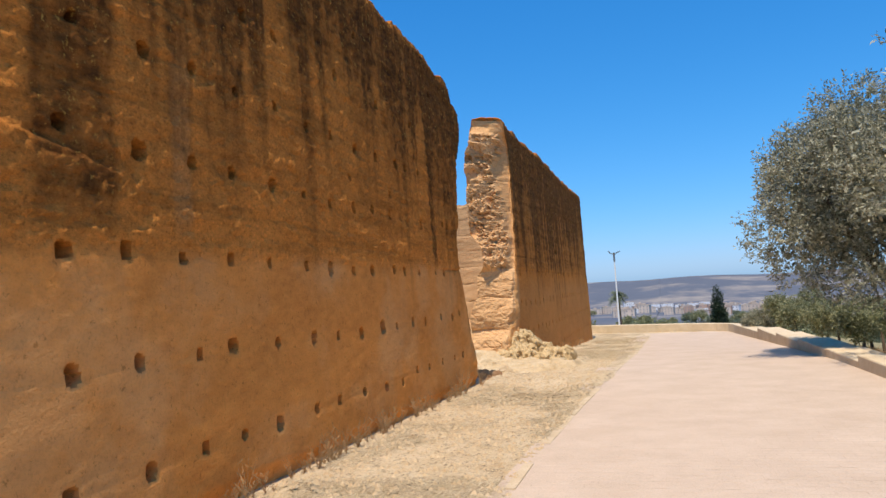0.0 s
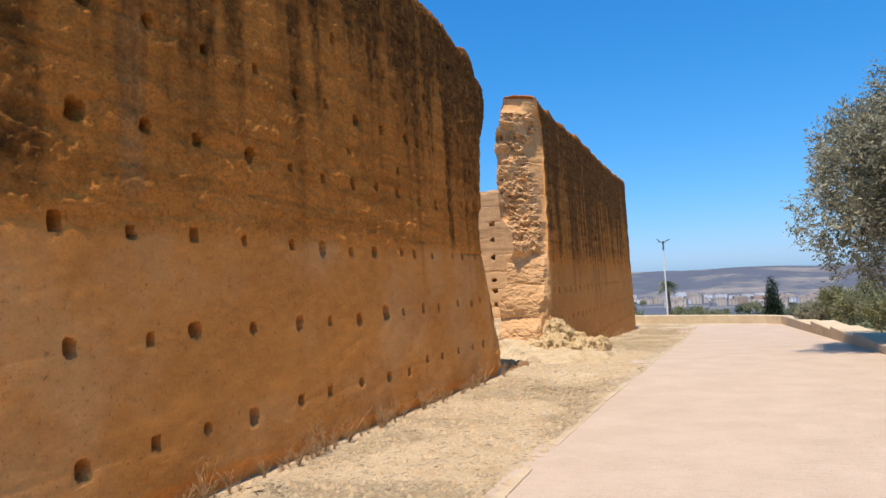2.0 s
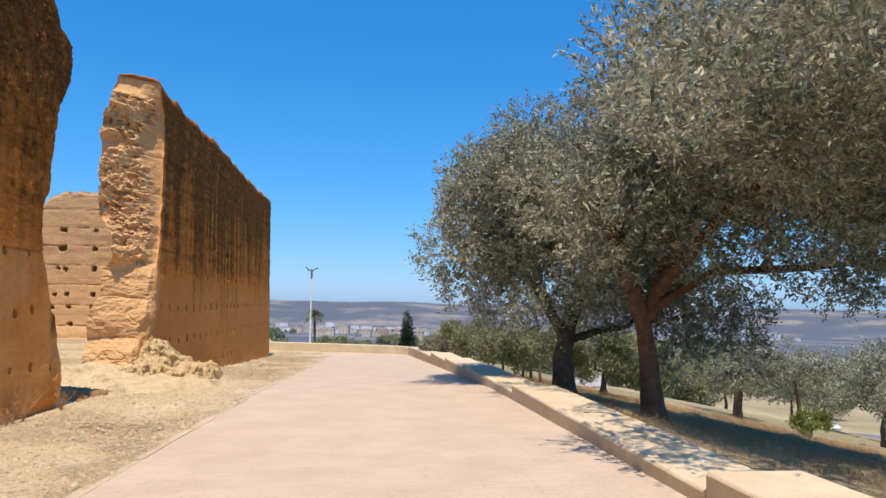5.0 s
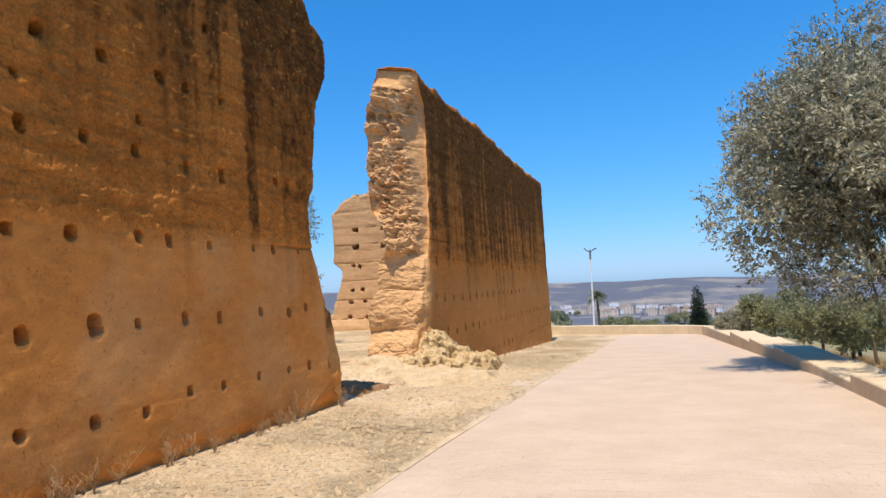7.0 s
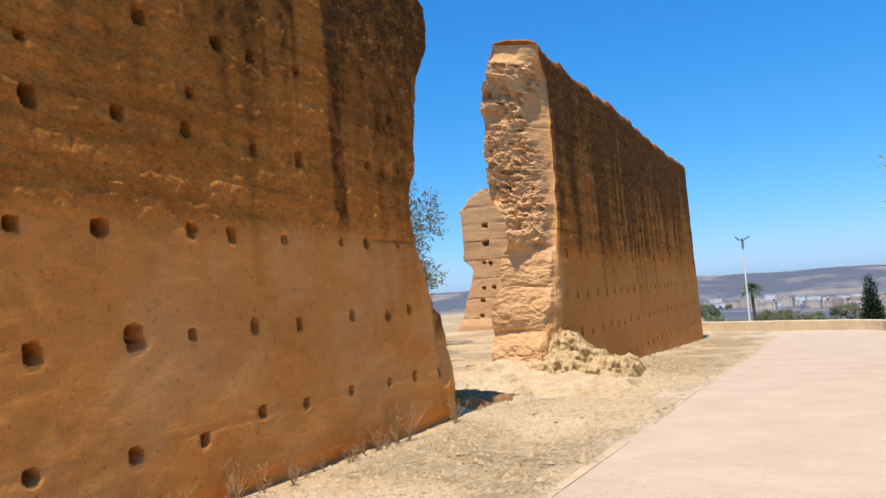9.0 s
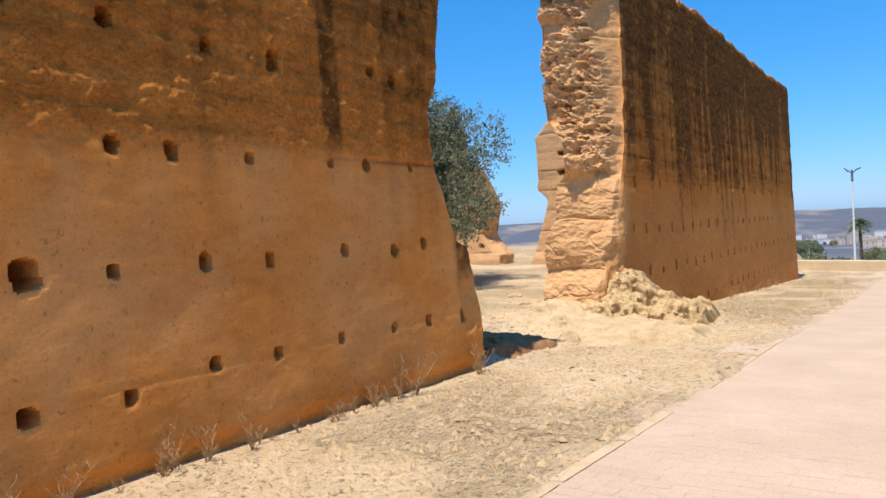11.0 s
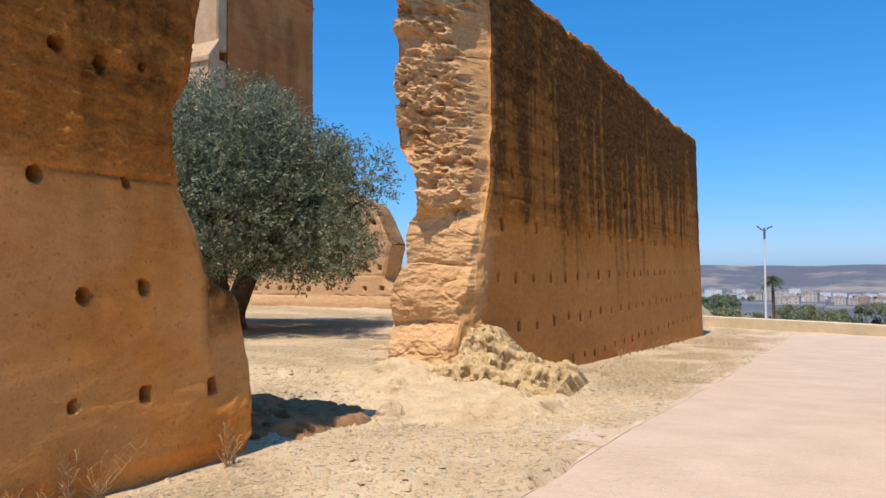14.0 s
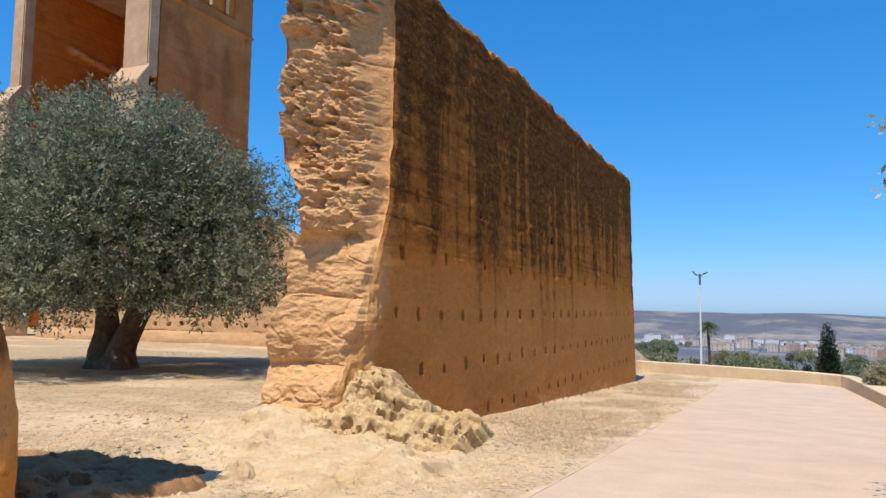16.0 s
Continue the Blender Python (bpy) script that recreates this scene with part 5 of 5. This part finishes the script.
def minaret():
    x0, x1, y0, y1, zt = -53.4, -39.4, 43.7, 54.4, 36.0
    ob = empty("minaret", Matrix.Translation((0, 0, 0)), "tall ruined earth-brown minaret with stepped buttresses", "tower")

    def block(name, a, b, c, d, e, f, mat, label="", bevel=0.06):
        return part(name, bm_mesh(name, box_bm(a, b, c, d, e, f, bevel), mat), ob, label)

    # east side with panels, courses and a blind window
    u, z = np.arange(y0 + 0.97, y1 + 0.01, 0.1), np.arange(-0.5, zt, 0.1)
    U, Z = np.meshgrid(u, z)
    D = 0.07 * fbm(U * 0.5, Z * 0.5, 501, 5) + 0.05 * fbm(U * 3, Z * 2, 502, 3) - 0.05 * lifts(Z, U, list(np.arange(1, 36, 0.9)), 503)
    D += 0.22 * sstep(0.12, 0.05, np.abs(Z - 23.4)) - 0.12 * sstep(0.12, 0.05, np.abs(U - 53.6)) * sstep(24, 23.5, Z)
    D -= 0.5 * ((U > 48.2) & (U < 52.2) & (Z > 24.3) & (Z < 31)) * 1.0
    pile = Pile()
    pile.add(np.stack([x1 + D, U, Z], -1), grid_faces(len(z), len(u)), stain=0.35 * sstep(0.02, 0.25, fbm(U * 0.6, Z * 0.3, 504, 4)), skin=0.2 * sstep(0, 0.2, fbm(U * 0.3, Z * 0.4, 505, 4)))
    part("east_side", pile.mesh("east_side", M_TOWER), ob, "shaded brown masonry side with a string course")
    for yy in (49.4, 51.2):
        p = Pile()
        tube(p, [(x1 + 0.1, yy, 24.3), (x1 + 0.1, yy, 29.5)], [0.14, 0.13], 10)
        part("colonnette", p.mesh("colonnette", M_KERB), ob, "white colonnette")
    # shell behind the deep recess, with the broken vault over it
    yr = y0 + 9.2
    u, z = np.arange(x0 + 0.5, x1 - 2.2, 0.14), np.arange(-0.5, 30, 0.14)
    U, Z = np.meshgrid(u, z)
    D = 0.12 * fbm(U * 0.5, Z * 0.6, 511, 5) + 0.05 * fbm(U * 3, Z * 3, 512, 3) - 0.06 * lifts(Z, U, list(np.arange(2, 30, 1.6)), 513)
    pile = Pile()
    pile.add(np.stack([U, yr - D, Z], -1), grid_faces(len(z), len(u)), stain=0 * U, skin=0 * U)
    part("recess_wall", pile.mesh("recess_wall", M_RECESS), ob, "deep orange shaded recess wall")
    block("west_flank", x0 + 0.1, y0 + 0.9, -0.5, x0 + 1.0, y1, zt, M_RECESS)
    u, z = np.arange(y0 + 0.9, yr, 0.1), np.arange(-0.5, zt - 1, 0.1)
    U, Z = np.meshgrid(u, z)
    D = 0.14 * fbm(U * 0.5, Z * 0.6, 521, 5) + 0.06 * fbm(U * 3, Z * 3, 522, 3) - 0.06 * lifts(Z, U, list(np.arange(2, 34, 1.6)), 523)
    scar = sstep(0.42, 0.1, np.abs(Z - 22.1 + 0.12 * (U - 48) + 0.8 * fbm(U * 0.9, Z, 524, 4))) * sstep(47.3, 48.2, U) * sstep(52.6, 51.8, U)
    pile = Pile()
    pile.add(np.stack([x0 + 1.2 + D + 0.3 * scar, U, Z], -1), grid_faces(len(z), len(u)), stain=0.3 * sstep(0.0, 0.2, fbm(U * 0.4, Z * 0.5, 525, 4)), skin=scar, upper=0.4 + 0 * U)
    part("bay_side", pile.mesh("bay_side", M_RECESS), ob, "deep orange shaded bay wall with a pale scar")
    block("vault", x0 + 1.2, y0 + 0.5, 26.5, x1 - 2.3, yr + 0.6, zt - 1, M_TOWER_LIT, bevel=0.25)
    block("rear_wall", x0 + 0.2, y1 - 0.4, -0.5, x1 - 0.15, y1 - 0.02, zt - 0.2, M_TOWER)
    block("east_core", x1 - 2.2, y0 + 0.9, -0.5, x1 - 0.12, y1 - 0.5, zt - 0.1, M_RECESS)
    for name, a, b in (("east_buttress", x1 - 2.35, x1), ("west_buttress", x0, x0 + 1.2)):
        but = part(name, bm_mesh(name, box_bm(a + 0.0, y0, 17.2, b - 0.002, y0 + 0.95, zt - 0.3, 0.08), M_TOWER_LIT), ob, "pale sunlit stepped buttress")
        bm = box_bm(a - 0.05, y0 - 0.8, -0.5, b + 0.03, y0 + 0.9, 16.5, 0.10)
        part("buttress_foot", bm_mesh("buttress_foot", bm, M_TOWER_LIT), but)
        bm = bmesh.new()
        pts = [(y0 - 0.95, 16.2), (y0 - 0.95, 16.6), (y0 + 0.1, 18.0), (y0 + 0.1, 16.2)]
        rings = [[bm.verts.new((xx, yy, zz)) for yy, zz in pts] for xx in (a - 0.2, b + 0.12)]
        for i in range(4):
            bm.faces.new([rings[0][i], rings[0][(i + 1) % 4], rings[1][(i + 1) % 4], rings[1][i]])
        bm.faces.new(rings[0][::-1])
        bm.faces.new(rings[1])
        bmesh.ops.recalc_face_normals(bm, faces=bm.faces)
        bmesh.ops.bevel(bm, geom=list(bm.edges), offset=0.05, segments=1, affect="EDGES")
        part("weathering", bm_mesh("weathering", bm, M_TOWER_LIT), but, "sloping stone offset of the buttress")


minaret()

# ---- town ----
M_WHITEWALL = plain("white_render", (0.72, 0.72, 0.73), (0.82, 0.82, 0.83), 0.1, 0.9, 0.01)
# buff, brick and panes are lightened: valley haze put into their colours
M_BUFF = plain("buff_render", (0.56, 0.45, 0.36), (0.68, 0.56, 0.45), 0.1, 0.9, 0.01)
M_BRICK = plain("red_brick", (0.40, 0.27, 0.20), (0.50, 0.34, 0.26), 0.3, 0.9, 0.01)
M_PANE = plain("hazed_window", (0.20, 0.21, 0.23), (0.30, 0.31, 0.33), 0.5, 0.2, 0.001, spec=0.5)
M_ROOF = plain("flat_roof", (0.40, 0.33, 0.27), (0.52, 0.45, 0.38), 0.2, 0.95, 0.01)


def house(w, d, h, floors, cols, mat, label, name="house"):
    ob = empty(name, Matrix.Identity(4), label, "building", "town buildings")
    part("wall", bm_mesh("wall", box_bm(-w / 2, -d / 2, -3, w / 2, d / 2, h, 0.05), mat), ob)
    bm = box_bm(-w / 2 - 0.15, -d / 2 - 0.15, h, w / 2 + 0.15, -d / 2 + 0.25, h + 0.7)
    for b in ((-w / 2 - 0.15, d / 2 - 0.25, w / 2 + 0.15, d / 2 + 0.15), (-w / 2 - 0.15, -d / 2 + 0.25, -w / 2 + 0.25, d / 2 - 0.25), (w / 2 - 0.25, -d / 2 + 0.25, w / 2 + 0.15, d / 2 - 0.25)):
        box_bm(b[0], b[1], h, b[2], b[3], h + 0.7, 0, bm)
    box_bm(-w * 0.2, 0, h, w * 0.05, d * 0.3, h + 2.2, 0, bm)
    part("roof", bm_mesh("roof", bm, M_ROOF), ob)
    win = bm_mesh("window", box_bm(-0.6, -0.10, -0.75, 0.6, 0.03, 0.75), M_PANE)
    for f in range(floors):
        for c in range(cols):
            part("window", win, ob, m=Matrix.Translation((-w / 2 + w * (c + 0.5) / cols, -d / 2, 1.7 + f * (h / floors))))
    return ob


kinds = [house(12, 10, 7, 2, 3, M_WHITEWALL, "white two-storey house in the town below"), house(14, 11, 6.5, 2, 3, M_BUFF, "buff flat-roofed house in the town below"),
         house(11, 10, 9, 3, 3, M_BRICK, "red brick house in the town below"), house(13, 12, 10, 3, 3, M_BUFF, "buff three-storey block in the town"),
         house(30, 13, 17, 5, 7, M_WHITEWALL, "long white apartment block in the town", "apartment_block"), house(20, 13, 20, 6, 5, M_WHITEWALL, "tall white apartment block in the town", "apartment_block")]
used = set()


def build(k, d, a, turn=0.0, s=1.0):
    x, y = -1.4 + d * math.sin(a), 8 + d * math.cos(a)
    ob = kinds[k] if k not in used else copy_thing(kinds[k], Matrix.Identity(4))
    used.add(k)
    ob.matrix_world = Matrix.Translation((x, y, float(ground_z(x, y)))) @ Euler((0, 0, turn - a)).to_matrix().to_4x4() @ Matrix.Scale(s, 4)


for i in range(170):
    build(int(r.choice([0, 1, 2, 3], p=[0.54, 0.32, 0.08, 0.06])), r.uniform(760, 1600), r.uniform(-0.5, 0.32), r.uniform(-0.5, 0.5), r.uniform(0.6, 0.95))
for i in range(64):
    build(int(r.choice([0, 1, 2, 3], p=[0.3, 0.38, 0.2, 0.12])), r.uniform(430, 780), r.uniform(-0.07, 0.34), r.uniform(-0.5, 0.5), r.uniform(0.5, 0.75))
for i in range(46):
    build(int(r.choice([0, 1, 4, 5], p=[0.4, 0.2, 0.25, 0.15])), r.uniform(1100, 2000), r.uniform(-0.55, 0.6), r.uniform(-0.3, 0.3), 0.75)
for i in range(9):
    build(4, 1500 + 60 * (i % 3), -0.075 + 0.016 * i, 0.1 * (i % 2), 0.62 + 0.1 * (i % 3))
for i in range(9):
    build(5 if i % 2 else 4, 2350 + 70 * (i % 3), -0.52 + 0.018 * i, 0.1, 1.2)
for a, d, k in ((-0.052, 700, 1), (-0.035, 740, 2), (-0.018, 780, 1), (0.025, 720, 2), (0.09, 760, 0), (0.12, 740, 1), (0.062, 560, 2), (-0.075, 780, 3)):
    build(k, d, a, 0.2, 0.72)

# ---- park road and parked car ----
M_ROAD = plain("asphalt", (0.16, 0.16, 0.16), (0.24, 0.235, 0.23), 0.8, 0.9, 0.004)
M_CARPAINT = plain("white_car_paint", (0.72, 0.72, 0.72), (0.78, 0.78, 0.78), 2, 0.3, 0.0002, spec=0.5)
M_TYRE = plain("rubber", (0.02, 0.02, 0.02), (0.035, 0.035, 0.035), 9, 0.85, 0.001)
ru = np.linspace(0, 1, 60)[:, None]
rw = np.linspace(-3.2, 3.2, 5)[None, :]
rx, ry = 14 + 86 * ru + 0.32 * rw, 89 - 34 * ru + 0.95 * rw
tagged(new("road", mesh_of("road", np.stack([rx, ry, ground_z(rx, ry) + 0.12], -1).reshape(-1, 3), grid_faces(60, 5, flip=True), M_ROAD)), "grey park road below the terrace", "road", kind="structure")


def car(x, y, turn):
    z = float(ground_z(x, y)) + 0.14
    ob = empty("car", Matrix.Translation((x, y, z)) @ Euler((0, 0, turn)).to_matrix().to_4x4(), "white hatchback car parked by the park road", "car")
    bm = box_bm(-2.0, -0.82, 0.3, 2.0, 0.82, 0.92, 0.14)
    part("body", bm_mesh("body", bm, M_CARPAINT, True), ob)
    bm = bmesh.new()
    low_ring = [bm.verts.new(v) for v in ((-1.75, -0.76, 0.88), (1.05, -0.76, 0.88), (1.05, 0.76, 0.88), (-1.75, 0.76, 0.88))]
    top_ring = [bm.verts.new(v) for v in ((-1.45, -0.62, 1.45), (0.35, -0.62, 1.45), (0.35, 0.62, 1.45), (-1.45, 0.62, 1.45))]
    for i in range(4):
        bm.faces.new([low_ring[i], low_ring[(i + 1) % 4], top_ring[(i + 1) % 4], top_ring[i]])
    bm.faces.new(top_ring)
    part("cabin", bm_mesh("cabin", bm, M_PANE), ob, "dark glazed cabin")
    part("roof", bm_mesh("roof", box_bm(-1.48, -0.64, 1.44, 0.38, 0.64, 1.50, 0.02), M_CARPAINT), ob)
    for sx in (-1.25, 1.25):
        for sy in (-0.8, 0.8):
            p = Pile()
            t = np.array([-0.1, -0.1, -0.08, 0.08, 0.1, 0.1])
            tube(p, np.stack([np.full(6, sx), sy + t * 1.001 + np.arange(6) * 1e-4, np.full(6, 0.32)], -1), [0.02, 0.29, 0.32, 0.32, 0.29, 0.02], 18)
            part("wheel", p.mesh("wheel", M_TYRE), ob)


car(49, 76, -0.35)
car(60, 71.5, -0.35)
M_CABINET = plain("white_enamel", (0.68, 0.68, 0.66), (0.76, 0.76, 0.74), 3, 0.5, 0.0005)
cx, cy = 10.6, 37.5
cab = empty("utility_cabinet", Matrix.Translation((cx, cy, float(ground_z(cx, cy)))), "white metal utility cabinet on the park slope", "cabinet")
part("body", bm_mesh("body", box_bm(-0.9, -0.3, -0.2, 0.9, 0.3, 1.3, 0.03), M_CABINET), cab)
for sx in (-0.44, 0.44):
    door = part("door", bm_mesh("door", box_bm(sx - 0.41, -0.34, 0.12, sx + 0.41, -0.3, 1.2, 0.01), M_CABINET), cab)
    part("handle", bm_mesh("handle", box_bm(sx * 0.3 - 0.02, -0.37, 0.6, sx * 0.3 + 0.02, -0.34, 0.75), M_GREY), door, "dark handle")

# ---- paving, last: pieces ----


def paver_array(y0, y1, seed):
    rng = np.random.RandomState(seed)
    lx, ly = 0.225, 0.115
    cells = []
    j = 0
    for y in np.arange(y0, y1, ly):
        off = (j % 2) * lx / 2
        j += 1
        x = np.arange(float(left_edge(y)) - off, 1.27, lx)
        cells.append(np.stack([x, np.full_like(x, y)], -1))
    c = np.concatenate(cells)
    n = len(c)
    g, b = 0.001, 0.0025
    ox = np.array([g, lx - g, lx - g, g])
    oy = np.array([g, g, ly - g, ly - g])
    ix = np.array([g + b, lx - g - b, lx - g - b, g + b])
    iy = np.array([g + b, g + b, ly - g - b, ly - g - b])
    tilt = rng.uniform(-0.0005, 0.0005, (n, 1))
    V = np.zeros((n, 8, 3))
    V[:, :4, 0], V[:, :4, 1] = c[:, :1] + ox, c[:, 1:] + oy
    V[:, 4:, 0], V[:, 4:, 1] = c[:, :1] + ix, c[:, 1:] + iy
    V[..., 2] = path_z(V[..., 1]) + tilt + 0.002 * fbm(V[..., 0] * 0.8, V[..., 1] * 0.8, 161, 3)
    V[:, :4, 2] -= 0.001
    q = np.array([[4, 5, 6, 7], [0, 1, 5, 4], [1, 2, 6, 5], [2, 3, 7, 6], [3, 0, 4, 7]])
    return V, q


sand = np.meshgrid(np.linspace(-3.75, 1.3, 24), np.linspace(-14, 39.2, 240))
pave = tagged(new("pavement", mesh_of("pavement", np.stack([sand[0], sand[1], path_z(sand[1]) - 0.0022], -1).reshape(-1, 3), grid_faces(240, 24), M_PAVER)),
              "wide pink-beige block-paved promenade", "pavement", kind="structure")
for y0, y1 in ((-14.0, 5.2), (6.46, 38.6)):
    V, q = paver_array(y0, y1, 3)
    me = mesh_of("paving_blocks", V.reshape(-1, 3), (q[None] + 8 * np.arange(len(V))[:, None, None]).reshape(-1, 4), M_PAVER, smooth=False)
    tagged(part("paving_blocks", me, pave), kind="stuff")
V, q = paver_array(5.2, 6.46, 4)
one = V[len(V) // 2]
one = one - one[0]
one_me = mesh_of("paving_block", one, q, M_PAVER_ONE, smooth=False)
for v in V:
    part("paving_block", one_me, pave, m=Matrix.Translation(v[0]))
edge_bm = box_bm(-0.06, 0.01, -0.15, 0.06, 0.99, 0.0, 0.012)
edge_me = bm_mesh("edging_stone", edge_bm, M_EDGE)
rng = np.random.RandomState(8)
for y in np.arange(-6, 38, 1.0):
    x = float(left_edge(y)) - 0.05
    slope = math.atan2(float(path_z(y + 1) - path_z(y)), 1.0)
    turn = math.atan2(-float(left_edge(y + 1) - left_edge(y)), 1.0)
    part("edging_stone", edge_me, pave, m=Matrix.Translation((x, float(y), float(path_z(y)) + 0.004 + rng.uniform(-0.008, 0.006))) @ Euler((slope, rng.uniform(-0.05, 0.05), turn + rng.uniform(-0.01, 0.01))).to_matrix().to_4x4())
